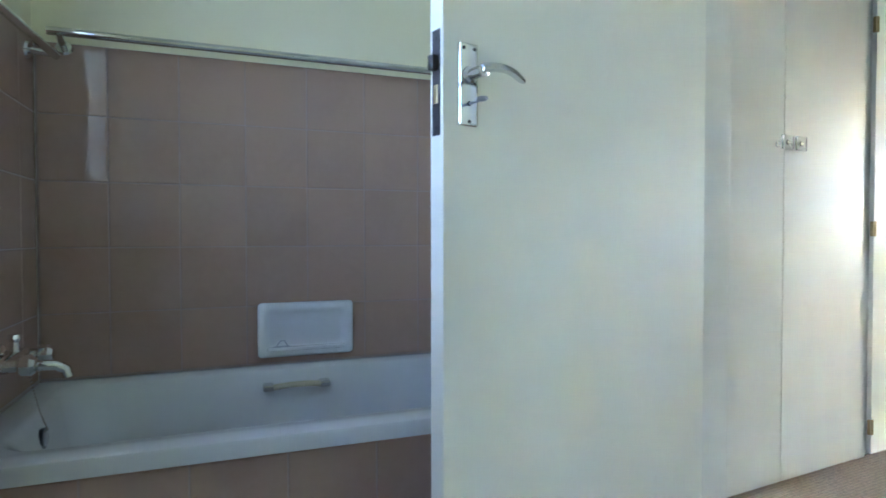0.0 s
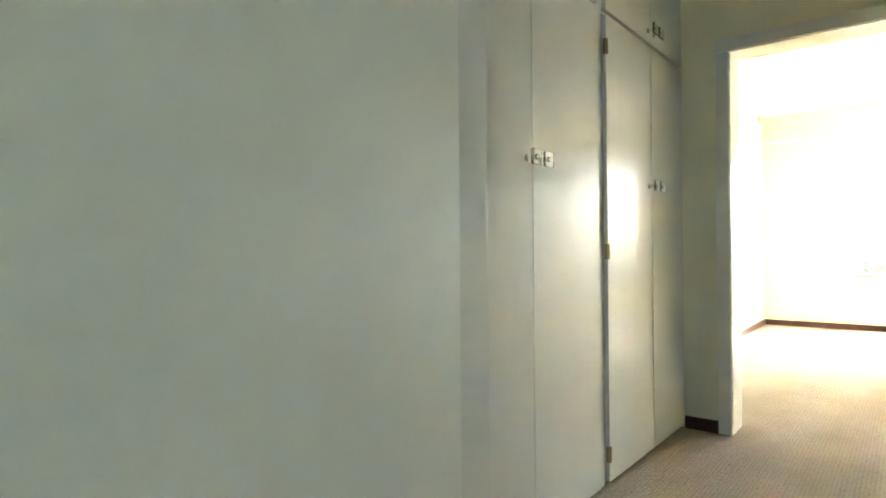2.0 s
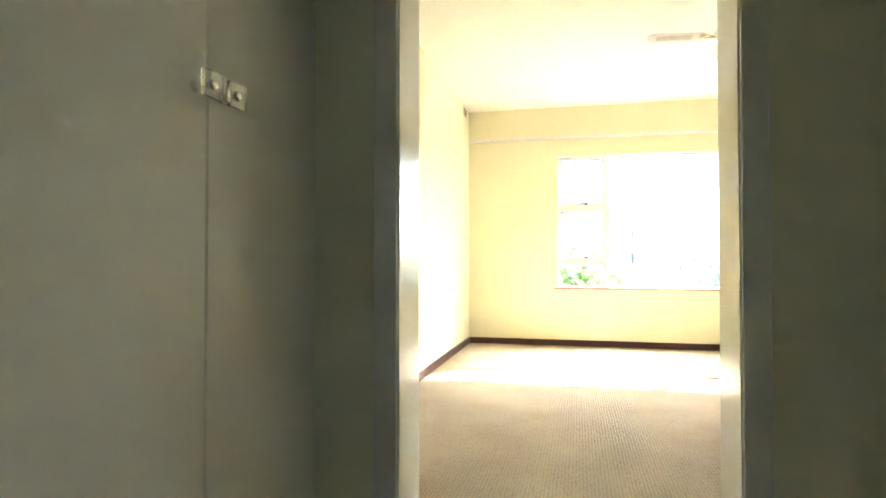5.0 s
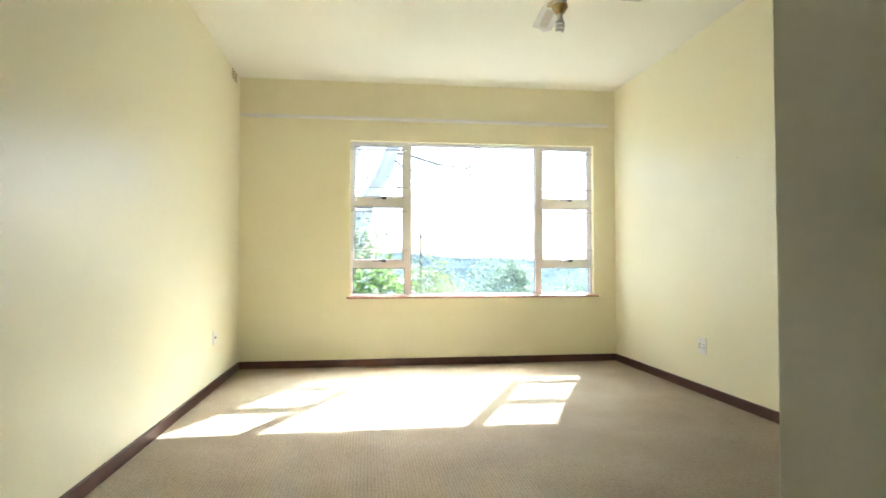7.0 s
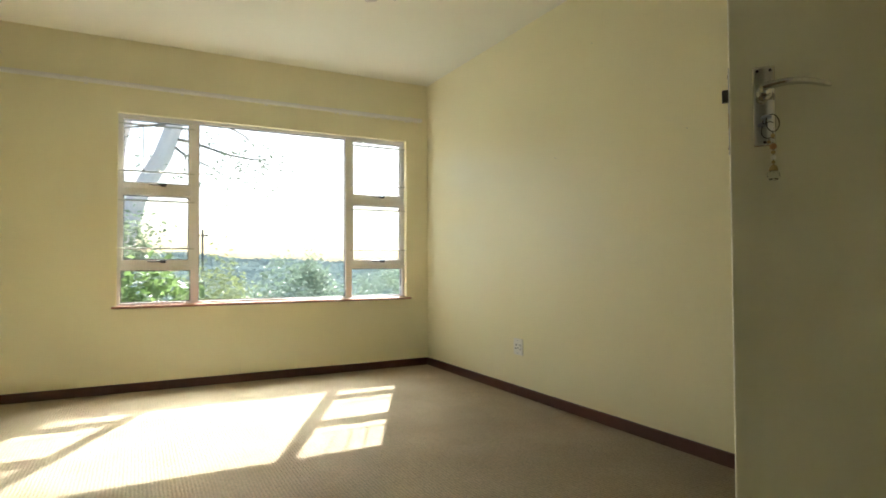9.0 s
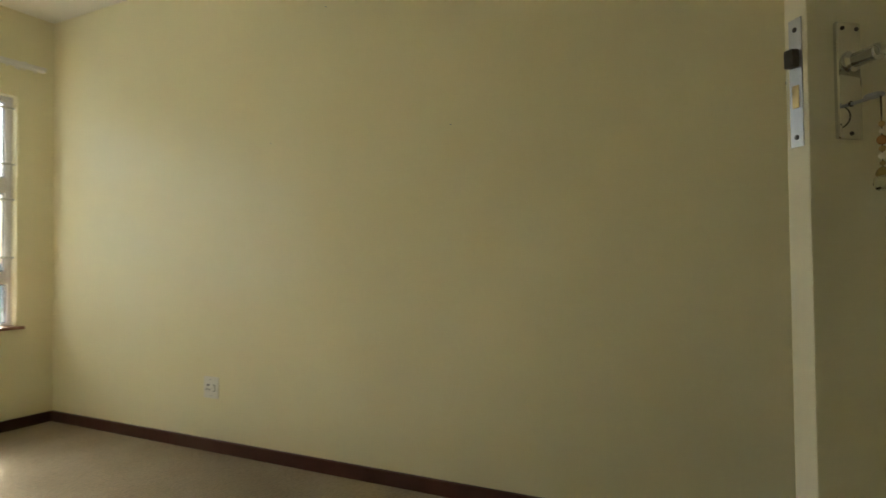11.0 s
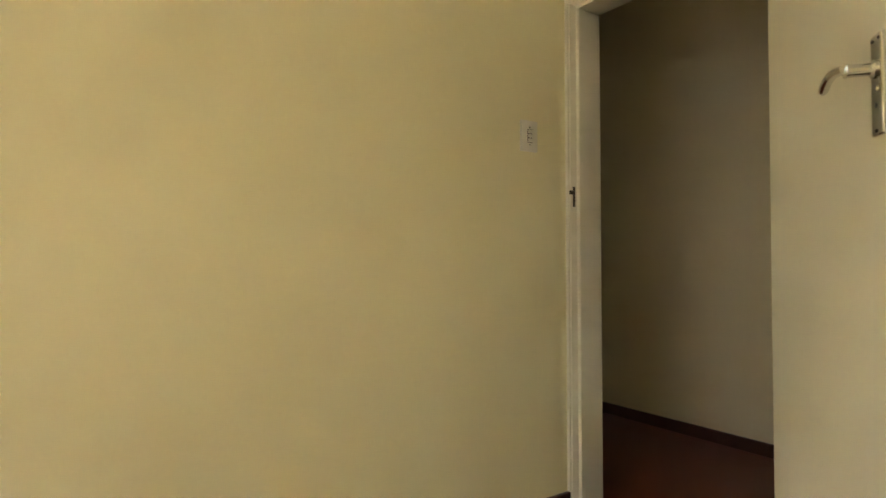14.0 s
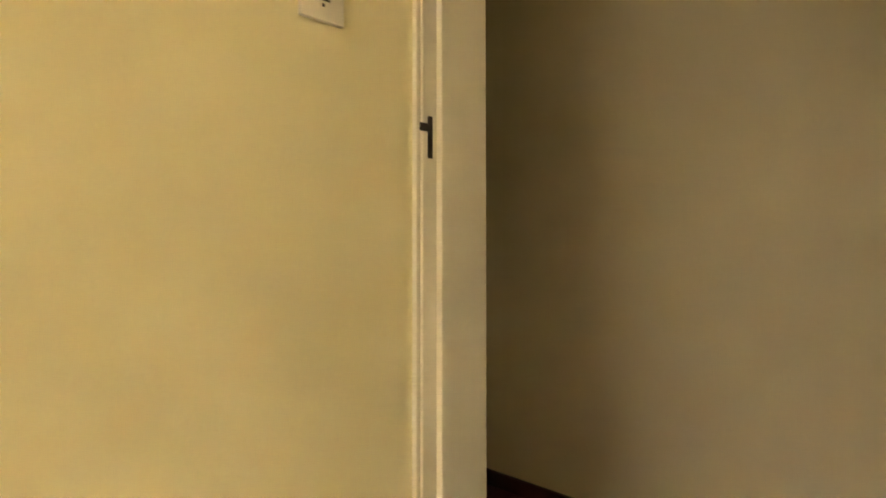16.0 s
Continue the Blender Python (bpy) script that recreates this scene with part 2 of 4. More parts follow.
def tube(bm, pts, radii, seg=8, flat=1.0):
    """A tube along pts; flat squeezes it in z."""
    pts = [Vector(p) for p in pts]
    if not isinstance(radii, (list, tuple)):
        radii = [radii] * len(pts)
    rings, s = [], None
    for i, p in enumerate(pts):
        d = (pts[min(i + 1, len(pts) - 1)] - pts[max(i - 1, 0)]).normalized()
        if s is None:
            s = d.cross(Vector((0, 0, 1)) if abs(d.z) < 0.95 else Vector((1, 0, 0)))
        s = (s - d * s.dot(d)).normalized()
        u = s.cross(d).normalized()
        rings.append([bm.verts.new(p + radii[i] * (math.cos(k * math.tau / seg) * s + flat * math.sin(k * math.tau / seg) * u)) for k in range(seg)])
    for A, B in zip(rings, rings[1:]):
        for k in range(seg):
            bm.faces.new((A[k], A[(k + 1) % seg], B[(k + 1) % seg], B[k]))
    bm.faces.new(rings[0][::-1])
    bm.faces.new(rings[-1])
    return bm


ROUNDED = {"tub", "dish", "ground", "trunk", "pole"}


def to_mesh(name, bm, material, smooth=True):
    bmesh.ops.recalc_face_normals(bm, faces=bm.faces)
    if smooth:
        for f in bm.faces:
            f.smooth = True
        # flat panels keep their own normals; only narrow rounded edges are shaded round
        for e in bm.edges:
            if len(e.link_faces) == 2:
                a = e.calc_face_angle()
                flat = name not in ROUNDED and any(len(f.verts) == 4 and f.calc_area() > 0.0006 and min(g.calc_length() for g in f.edges) > 0.012 for f in e.link_faces)
                e.smooth = a < (radians(6) if flat else radians(32))
    me = bpy.data.meshes.new(name)
    bm.to_mesh(me)
    bm.free()
    me.materials.append(material)
    return me


def part(name, bm, material, parent, label="", m=None):
    ob = new(name, to_mesh(name, bm, material))
    ob.parent = parent
    if m is not None:
        ob.matrix_basis = m
    return tagged(ob, label=label)


def root(name, m, label, category, group="", kind=""):
    ob = new(name)
    ob.empty_display_size = 0.05
    ob.matrix_basis = m
    return tagged(ob, label, category, group, kind)


def solid(name, bm, material, label="", category="", group="", kind="", m=None):
    ob = new(name, to_mesh(name, bm, material))
    if m is not None:
        ob.matrix_basis = m
    return tagged(ob, label, category, group, kind)


def boxes(*bs, bev=0.0):
    bm = bmesh.new()
    for b in bs:
        box(bm, *b, bev)
    return bm


def structure(name, material, *bs, label="", bev=0.0):
    return solid(name, boxes(*bs, bev=bev), material, label, kind="structure")


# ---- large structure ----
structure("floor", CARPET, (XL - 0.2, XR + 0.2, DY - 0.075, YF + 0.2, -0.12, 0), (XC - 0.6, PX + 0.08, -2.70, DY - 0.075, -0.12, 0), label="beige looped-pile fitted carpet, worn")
structure("floor_hall", REDFLOOR, (PX + 0.08, 4.9, -3.1, DY - 0.075, -0.12, 0.0), label="dark red polished hall floor")
structure("floor_bathroom", BATHFLOOR, (XB - 0.3, BX1 + 0.1, YB - 0.4, -2.60, -0.12, -0.002), label="unseen bathroom floor, made pale to bounce light")
structure("ceiling", CEIL, (XB - 0.4, 5.0, YB - 0.7, YF + 0.25, ZC, ZC + 0.12), label="painted plaster ceiling")

WT, NT = 0.24, 0.13
structure("wall_north", WALL, (XL - WT, WX0, YF, YF + NT, -0.1, ZC), (WX1, XR + WT, YF, YF + NT, -0.1, ZC), (WX0, WX1, YF, YF + NT, -0.1, WZ0), (WX0, WX1, YF, YF + NT, WZ1, ZC), label="cream-painted plaster window wall")
structure("wall_west", WALL, (XL - WT, XL, 0.0, YF, -0.1, ZC), label="cream-painted plaster wall")
structure("wall_east", WALL, (XR, XR + WT, DY, YF, -0.1, ZC), label="cream-painted plaster wall")
J = 0.03
structure("wall_south", WALL, (XL - WT, OX0 - J, OY0, 0, -0.1, ZC), (OX0 - J, OX1 + J, OY0, 0, OH + J, ZC), (OX1 + J, 0.92, OY0, 0, -0.1, ZC),
          (0.92, HX0 - J, DY - 0.15, DY, -0.1, ZC), (HX0 - J, XR, DY - 0.15, DY, DH + 0.05, ZC), (XR, 4.9, DY - 0.15, DY, -0.1, ZC), label="cream-painted plaster wall with two doorways")
structure("wall_passage", WALL, (PX, PX + 0.14, -2.508, OY0, -0.1, ZC), label="cream-painted passage wall")
structure("wall_hall", HALLWALL, (PX + 0.14, 3.66, -1.36, -1.19, -0.1, ZC), label="cream-painted hall wall")
structure("wall_hall_side", HALLWALL, (3.50, 3.66, -3.0, -1.36, -0.1, ZC), label="cream-painted hall wall")
structure("wall_hall_end", WALL, (4.65, 4.9, -3.1, DY - 0.15, -0.1, ZC), label="cream-painted hall wall")
# unseen opening added in this wall, so sky light reaches the hall end
structure("wall_hall_back", WALL, (3.50, 4.05, -3.15, -3.0, -0.1, ZC), (4.35, 4.65, -3.15, -3.0, -0.1, ZC), (4.05, 4.35, -3.15, -3.0, -0.1, 1.0), (4.05, 4.35, -3.15, -3.0, 1.4, ZC), label="cream-painted hall wall")
BJ0, BJ1 = -0.224, 0.60
structure("wall_bathroom_door", WALL, (XB - 0.2, BJ0 - 0.05, -2.70, -2.508, -0.1, ZC), (BJ1 + 0.05, BX1 + 0.4, -2.70, -2.508, -0.1, ZC), (BJ0 - 0.05, BJ1 + 0.05, -2.70, -2.508, 2.08, ZC), label="cream-painted wall round the bathroom doorway")
structure("wall_bathroom_west", WALL, (XB - 0.2, XB - 0.008, YB - 0.2, -2.60, -0.1, ZC), label="painted bathroom wall above tiles")
BWX0, BWX1, BWZ0, BWZ1 = BWINDOWS[0]
VX0, VX1, VZ0, VZ1 = BWINDOWS[1]
structure("wall_bathroom_south", WALL, (XB - 0.008, BWX0, YB - 0.24, YB - 0.008, -0.1, ZC), (BWX1, VX0, YB - 0.24, YB - 0.008, -0.1, ZC), (VX1, BX1 + 0.15, YB - 0.24, YB - 0.008, -0.1, ZC),
          (BWX0, BWX1, YB - 0.24, YB - 0.008, -0.1, BWZ0), (BWX0, BWX1, YB - 0.24, YB - 0.008, BWZ1, ZC), (VX0, VX1, YB - 0.24, YB - 0.008, -0.1, VZ0), (VX0, VX1, YB - 0.24, YB - 0.008, VZ1, ZC),
          label="painted bathroom wall with two windows")
structure("wall_bathroom_east", WALL, (BX1, BX1 + 0.15, YB - 0.008, -2.35, -0.1, ZC), label="painted bathroom wall")
structure("wall_cupboard_back", WALL, (XC - 0.72, XC - 0.60, -2.508, OY0, -0.1, ZC), label="plain wall behind the cupboards")


# ---- trim ----
def skirting(name, *bs):
    for i, (x0, x1, y0, y1) in enumerate(bs):
        bm = bmesh.new()
        box(bm, x0, x1, y0, y1, 0.0, SK, 0.004)
        solid(name, bm, SKIRT, "dark brown varnished wooden skirting board", kind="structure")


T = 0.018
skirting("baseboard", (XL, XR, YF - T, YF), (XL, XL + T, 0.002, YF - T), (XR - T, XR, 0.094, YF - T), (XL + T, OX0 - J, 0.0, T),
         (XC + 0.004, OX0 - 0.072, OY0 - T, OY0), (OX1 + 0.068, PX - T, OY0 - T, OY0), (PX - T, PX, -2.50, OY0), (PX + 0.2, 3.66, -1.19, -1.19 + T), (4.65 - T, 4.65, -3.0, DY - 0.16), (XR + 0.1, 4.6, DY - 0.15 - T, DY - 0.15))


def opening_frame():
    """White timber lining and architrave of the opening between passage and bedroom."""
    r = root("door_frame_1", pose(0, 0, 0), "white gloss-painted timber lining of a doorless opening", "door frame", kind="structure")
    part("jamb", boxes((OX0 - J, OX0, OY0 - 0.003, 0.003, 0, OH), bev=0.003), FRAME, r)
    part("jamb", boxes((OX1, OX1 + J, OY0 - 0.003, 0.003, 0, OH), bev=0.003), FRAME, r)
    part("head", boxes((OX0 - J, OX1 + J, OY0 - 0.003, 0.003, OH, OH + J), bev=0.003), FRAME, r)
    part("architrave", boxes((OX0 - 0.07, OX0 - 0.004, OY0 - 0.016, OY0 - 0.003, 0, OH + 0.004), bev=0.004), FRAME, r)
    part("architrave", boxes((OX1 + 0.004, OX1 + 0.066, OY0 - 0.016, OY0 - 0.003, 0, OH + 0.004), bev=0.004), FRAME, r)
    part("architrave", boxes((OX0 - 0.07, OX1 + 0.066, OY0 - 0.016, OY0 - 0.003, OH + 0.004, OH + 0.072), bev=0.004), FRAME, r)


opening_frame()


def hall_frame():
    """Rebated frame of the hall door, tight against the east wall."""
    r = root("door_frame_2", pose(0, 0, 0), "cream gloss-painted rebated timber door frame", "door frame", kind="structure")
    y0, y1, st = DY - 0.155, 0.095, 0.046
    for s, nm in ((1, "strike_jamb"), (-1, "hinge_jamb")):
        xa = HX1 if s > 0 else HX0
        wall_x = XR if s > 0 else HX0 - 0.034
        lo, hi = sorted((xa, wall_x))
        part("jamb", boxes((lo, hi, y0, st, 0, DH), bev=0.003), FRAME, r)
        lo, hi = sorted((xa + s * 0.014, wall_x))
        part("rebate", boxes((lo, hi, st, y1 - 0.012, 0, DH + 0.014), bev=0.002), FRAME, r)
        lo, hi = sorted((xa + s * 0.019, wall_x))
        part("face_bead", boxes((lo, hi, y1 - 0.012, y1, 0, DH + 0.014), bev=0.003), FRAME, r)
    part("head", boxes((HX0 - 0.034, XR, y0, st, DH, DH + 0.06), bev=0.003), FRAME, r)
    part("head_rebate", boxes((HX0 - 0.034, XR, st, y1 - 0.012, DH + 0.0145, DH + 0.06), bev=0.002), FRAME, r)
    part("head_bead", boxes((HX0 - 0.034, XR, y1 - 0.012, y1, DH + 0.0145, DH + 0.075), bev=0.003), FRAME, r)
    # strike plate on the rebate
    z = 1.267
    pl = boxes((HX1 + 0.0118, HX1 + 0.0145, 0.059, 0.071, z - 0.050, z + 0.032), bev=0.001)
    part("strike_plate", pl, DARKMETAL, r, "dark worn metal strike plate")
    part("strike_lip", boxes((HX1 + 0.009, HX1 + 0.0115, 0.070, 0.094, z + 0.000, z + 0.016), bev=0.001), DARKMETAL, r)


hall_frame()


def bath_frame():
    r = root("door_frame_3", pose(0, 0, 0), "cream gloss-painted rebated timber door frame", "door frame", kind="structure")
    for s, xa in ((-1, BJ0), (1, BJ1)):
        lo, hi = sorted((xa, xa + s * 0.05))
        part("jamb", boxes((lo, hi, -2.655, -2.505, 0, 2.03), bev=0.003), FRAME, r)
        lo, hi = sorted((xa + s * 0.014, xa + s * 0.05))
        part("rebate", boxes((lo, hi, -2.706, -2.655, 0, 2.045), bev=0.002), FRAME, r)
        lo, hi = sorted((xa + s * 0.01, xa + s * 0.07))
        part("architrave", boxes((lo, hi, -2.505, -2.493, 0, 2.09), bev=0.003), FRAME, r)
    part("head", boxes((BJ0 - 0.05, BJ1 + 0.05, -2.655, -2.505, 2.03, 2.08), bev=0.003), FRAME, r)
    part("head_rebate", boxes((BJ0 - 0.05, BJ1 + 0.05, -2.706, -2.655, 2.045, 2.08), bev=0.002), FRAME, r)


bath_frame()


# ---- doors with lever handles ----
def lever_handle(parent, s, zp, y_edge, hh, off, lz, ln):
    """Lever on a long backplate; s: side (+1, -1) of the leaf along local y; leaf runs along local x from the hinge to y_edge."""
    xc = y_edge - off
    yf = s * 0.0205
    pl = bmesh.new()
    lo, hi = sorted((yf - s * 0.002, yf + s * 0.007))
    box(pl, xc - 0.021, xc + 0.021, lo, hi, zp - hh, zp + hh, 0.0045, 3)
    h = part("door_handle", pl, CHROME, parent, "satin chrome lever handle on a long backplate")
    bm = bmesh.new()
    z = zp + lz
    lathe(bm, [(0.0, yf + s * 0.007), (0.016, yf + s * 0.007), (0.015, yf + s * 0.012), (0.0105, yf + s * 0.016), (0.0105, yf + s * 0.045), (0.012, yf + s * 0.050), (0.0, yf + s * 0.056)], (xc, 0, z), 18, "Y")
    part("rose", bm, CHROME, h)
    bm = bmesh.new()
    pts, rad = [], []
    for i in range(13):
        u = i / 12
        pts.append((xc + 0.006 - u * ln, yf + s * (0.050 + 0.006 * math.sin(u * 3.1)), z + 0.007 * math.sin(u * math.pi) - 0.010 * u * u + 0.002))
        rad.append(0.0115 - 0.0035 * u + (0.0 if i < 12 else -0.004))
    tube(bm, pts, rad, 10, 0.72)
    part("lever", bm, CHROME, h)
    for dz in (hh - 0.01, -hh + 0.008):
        for dx in ((-0.012, 0.012) if dz > 0 else (0.0,)):
            b2 = bmesh.new()
            lathe(b2, [(0.0, yf + s * 0.0072), (0.0032, yf + s * 0.0072), (0.0026, yf + s * 0.0085), (0, yf + s * 0.0088)], (xc + dx, 0, zp + dz), 10, "Y")
            part("screw", b2, DARKMETAL, h)
    bm = bmesh.new()
    lathe(bm, [(0.0, yf + s * 0.0071), (0.0042, yf + s * 0.0071), (0.0042, yf + s * 0.0078), (0, yf + s * 0.0079)], (xc, 0, zp - 0.034), 12, "Y")
    part("keyhole", bm, BLACK, h)
    return h


def lock_case(parent, w, zp, mat_plate):
    bm = boxes((w - 0.0005, w + 0.0015, -0.0115, 0.0115, zp - 0.092, zp + 0.094), bev=0.0007)
    f = part("lock_faceplate", bm, mat_plate, parent, "steel mortice lock faceplate")
    b2 = bmesh.new()
    vs = box(b2, w + 0.0015, w + 0.014, -0.008, 0.008, zp + 0.022, zp + 0.048, 0.002)
    part("latch_bolt", b2, DARKMETAL, f, "dark worn latch bolt")
    part("dead_bolt", boxes((w + 0.001, w + 0.0025, -0.006, 0.006, zp - 0.036, zp - 0.003), bev=0.0006), BRASS, f, "flush brass dead bolt")
    for dz in (0.078, -0.078):
        b3 = bmesh.new()
        lathe(b3, [(0, 0.0014), (0.004, 0.0014), (0.0035, 0.0026), (0, 0.0028)], (w, 0, zp + dz), 10, "X")
        part("screw", b3, DARKMETAL, f)


def hinge_part(parent, z, s):
    bm = bmesh.new()
    rod(bm, (-0.002, s * 0.025, z - 0.05), (-0.002, s * 0.025, z + 0.05), 0.006)
    lo, hi = sorted((s * 0.0195, s * 0.022))
    box(bm, 0.0, 0.03, lo, hi, z - 0.05, z + 0.05)
    part("hinge", bm, LEAFPAINT, parent, "painted-over butt hinge")


def door_leaf(name, m, w, zp, label, plate_mat, knuckle, hh, off, lz, ln):
    """A flush leaf, from its hinge along local x."""
    bm = bmesh.new()
    box(bm, 0.0, w, -0.02, 0.02, 0.012, 2.026, 0.0025)
    d = solid(name, bm, LEAFPAINT, label, "door", kind="structure", m=m)
    lever_handle(d, 1, zp, w, hh, off, lz, ln)
    lever_handle(d, -1, zp, w, hh, off, lz, ln)
    lock_case(d, w, zp, plate_mat)
    for z in (0.25, 1.05, 1.80):
        hinge_part(d, z, knuckle)
    return d


def aim(hx, hy, tx, ty):
    return math.degrees(math.atan2(ty - hy, tx - hx))


d1 = door_leaf("door_1", pose(-0.186, -2.682, 0, 0, 0, aim(-0.186, -2.682, -0.061, -3.499)), 0.826, 1.220, "open flush door in white gloss paint with a chrome lever handle", DARKMETAL, -1, 0.074, 0.052, 0.016, 0.098)
d2 = door_leaf("door_2", pose(1.768, 0.107, 0, 0, 0, aim(1.768, 0.107, 1.258, 0.751)), 0.820, 1.288, "open flush door in cream gloss paint with a chrome lever handle and keys", STEEL, 1, 0.084, 0.064, 0.026, 0.118)


def key_in(parent_m, name, s, w, zp, with_fob, label, off):
    xc, y = w - off, s * 0.0285
    z = zp - 0.034
    r = root(name, parent_m @ pose(xc, y, z), label, "key")
    bm = bmesh.new()
    rod(bm, (0, s * 0.0, 0), (0, s * 0.024, 0), 0.0026, seg=10)
    part("shank", bm, STEEL, r)
    bm = bmesh.new()
    ring = [(0.009 * math.cos(a) * 0.8, s * (0.034 + 0.0105 * math.sin(a)), 0.002) for a in np.linspace(0, math.tau, 17)]
    tube(bm, ring, 0.003, 8)
    part("bow", bm, STEEL, r)
    if with_fob:
        bm = bmesh.new()
        ringp = [(-0.011 + 0.013 * math.cos(a), s * (0.034 + 0.011 * math.cos(a)), -0.010 + 0.0175 * math.sin(a)) for a in np.linspace(0, math.tau, 25)]
        tube(bm, ringp, 0.0011, 6)
        part("split_ring", bm, DARKMETAL, r, "dark steel split ring")
        fx, y0 = -0.011, s * 0.034
        bm = bmesh.new()
        rod(bm, (fx, y0, -0.026), (fx, y0, -0.098), 0.0009, seg=6)
        part("cord", bm, DARKMETAL, r)
        spec = [(-0.036, 0.0055, BRASS, "bead"), (-0.046, 0.0045, PLASTIC, "bead"), (-0.058, 0.0085, BEADR, "bead"), (-0.070, 0.0058, BRASS, "bead"), (-0.080, 0.0062, PLASTIC, "bead"), (-0.090, 0.0048, BRASS, "bead")]
        for dz, rr, mt, nm in spec:
            bm = bmesh.new()
            bmesh.ops.create_uvsphere(bm, u_segments=12, v_segments=8, radius=rr * 0.78, matrix=Matrix.Translation((fx, y0, dz)))
            part(nm, bm, mt, r)
        bm = bmesh.new()
        lathe(bm, [(0.0, -0.094), (0.003, -0.095), (0.007, -0.099), (0.009, -0.106), (0.0082, -0.107), (0.0, -0.103)], (fx, y0, 0), 16)
        part("bell_cap", bm, BRASS, r, "small brass bell-shaped cap")
        bm = bmesh.new()
        lathe(bm, [(0.0, -0.105), (0.0105, -0.109), (0.012, -0.118), (0.008, -0.126), (0.0, -0.128)], (fx, y0, 0), 12)
        part("pendant", bm, ACRYLIC, r, "clear faceted pendant")
    return r


key_in(d2.matrix_basis, "key_ring", 1, 0.820, 1.288, True, "steel key with split ring and beaded pendant in the lock", 0.064)
key_in(d1.matrix_basis, "door_key", 1, 0.826, 1.220, False, "small steel key standing in the bathroom door lock", 0.052)


# ---- bedroom window ----
def bedroom_window():
    r = root("window_1", pose(0, YF + 0.085, 0), "white-painted timber window with fixed middle pane and burglar bars", "window", kind="structure")
    x = [WX0, 0.529, 1.835, WX1]
    z0, z1 = WZ0, WZ1
    d0, d1_ = -0.035, 0.035

    # dark strips round each pane imitate the shaded rebate of the frame
    def rebate_shade(a, b, lo, hi, owner):
        w = 0.007
        part("rebate_shade_line", boxes((a, a + w, -0.010, -0.002, lo, hi), (b - w, b, -0.010, -0.002, lo, hi), (a + w, b - w, -0.010, -0.002, lo, lo + w), (a + w, b - w, -0.010, -0.002, hi - w, hi)), REBATESHADE, owner, "thin dark strip standing in for the shade in the pane rebate")

    def bar(nm, *b, bev=0.004):
        return part(nm, boxes(b, bev=bev), WINPAINT, r)

    bar("window_frame", x[0], x[0] + 0.022, d0, d1_, z0, z1)
    bar("window_frame", x[3] - 0.022, x[3], d0, d1_, z0, z1)
    bar("window_frame", x[0] + 0.022, x[3] - 0.022, d0, d1_, z1 - 0.022, z1)
    bar("window_frame", x[0] + 0.022, x[3] - 0.022, d0, d1_, z0, z0 + 0.018)
    bar("mullion", x[1] - 0.024, x[1] + 0.034, d0, d1_, z0 + 0.018, z1 - 0.022)
    bar("mullion", x[2] - 0.034, x[2] + 0.024, d0, d1_, z0 + 0.018, z1 - 0.022)
    for side, (a, b) in (("left", (x[0] + 0.022, x[1] - 0.024)), ("right", (x[2] + 0.024, x[3] - 0.022))):
        bar("transom", a, b, d0, d1_, 1.520, 1.560)
        bar("transom", a, b, d0, d1_, 0.922, 0.958)
        for zz0, zz1 in ((1.560, z1 - 0.022), (0.958, 1.520)):
            s = root("sash", pose(0, 0, 0), "", "")
            s.parent = r
            st, rl = 0.016, 0.046
            part("stile", boxes((a, a + st, -0.028, 0.02, zz0, zz1), bev=0.004), WINPAINT, s)
            part("stile", boxes((b - st, b, -0.028, 0.02, zz0, zz1), bev=0.004), WINPAINT, s)
            part("bottom_rail", boxes((a + st, b - st, -0.028, 0.02, zz0, zz0 + rl), bev=0.004), WINPAINT, s)
            part("top_rail", boxes((a + st, b - st, -0.028, 0.02, zz1 - 0.014, zz1), bev=0.004), WINPAINT, s)
            g = part("pane", boxes((a + st, b - st, -0.002, 0.002, zz0 + rl, zz1 - 0.014)), GLASS, s)
            g.visible_shadow = False
            rebate_shade(a + st, b - st, zz0 + rl, zz1 - 0.014, s)
            # black peg-stay handle on the bottom rail
            xm = (a + b) / 2 - 0.03
            bm = bmesh.new()
            zc = zz0 + 0.036
            pts = [(xm + 0.10 - i * 0.0165, -0.046 - 0.004 * math.sin(i), zc + 0.006 * math.cos(i * 0.5)) for i in range(9)]
            tube(bm, pts, [0.006, 0.010, 0.0115, 0.0105, 0.008, 0.0065, 0.006, 0.0055, 0.004], 8, 0.75)
            box(bm, xm + 0.055, xm + 0.098, -0.044, -0.028, zc - 0.016, zc + 0.014, 0.003)
            part("stay_handle", bm, BLACK, s, "dark casement stay handle")
            # burglar bars with pips
            hgt = zz1 - zz0
            for f in (0.24, 0.90):
                zb = zz0 + f * hgt
                bm = bmesh.new()
                rod(bm, (a - 0.018, -0.052, zb), (b + 0.022, -0.052, zb), 0.0068, seg=8)
                for k in range(5):
                    xx = a + (b - a) * (0.14 + 0.18 * k)
                    rod(bm, (xx, -0.052, zb - (0.016 if f > 0.5 else -0.016)), (xx, -0.052, zb + 0.001), 0.0050, 0.0085, seg=6)
                for xx in (a - 0.015, b + 0.019):
                    rod(bm, (xx, -0.052, zb), (xx, -0.030, zb), 0.0032, seg=6)
                part("burglar_bar", bm, BARSHADE, s, "thin white burglar bar with pips")
            for k in ((1, 4) if side == "left" else (1, 2, 3)):
                xx = a + (b - a) * (0.10 + 0.2 * k)
                if zz0 > 1.2:
                    bm = bmesh.new()
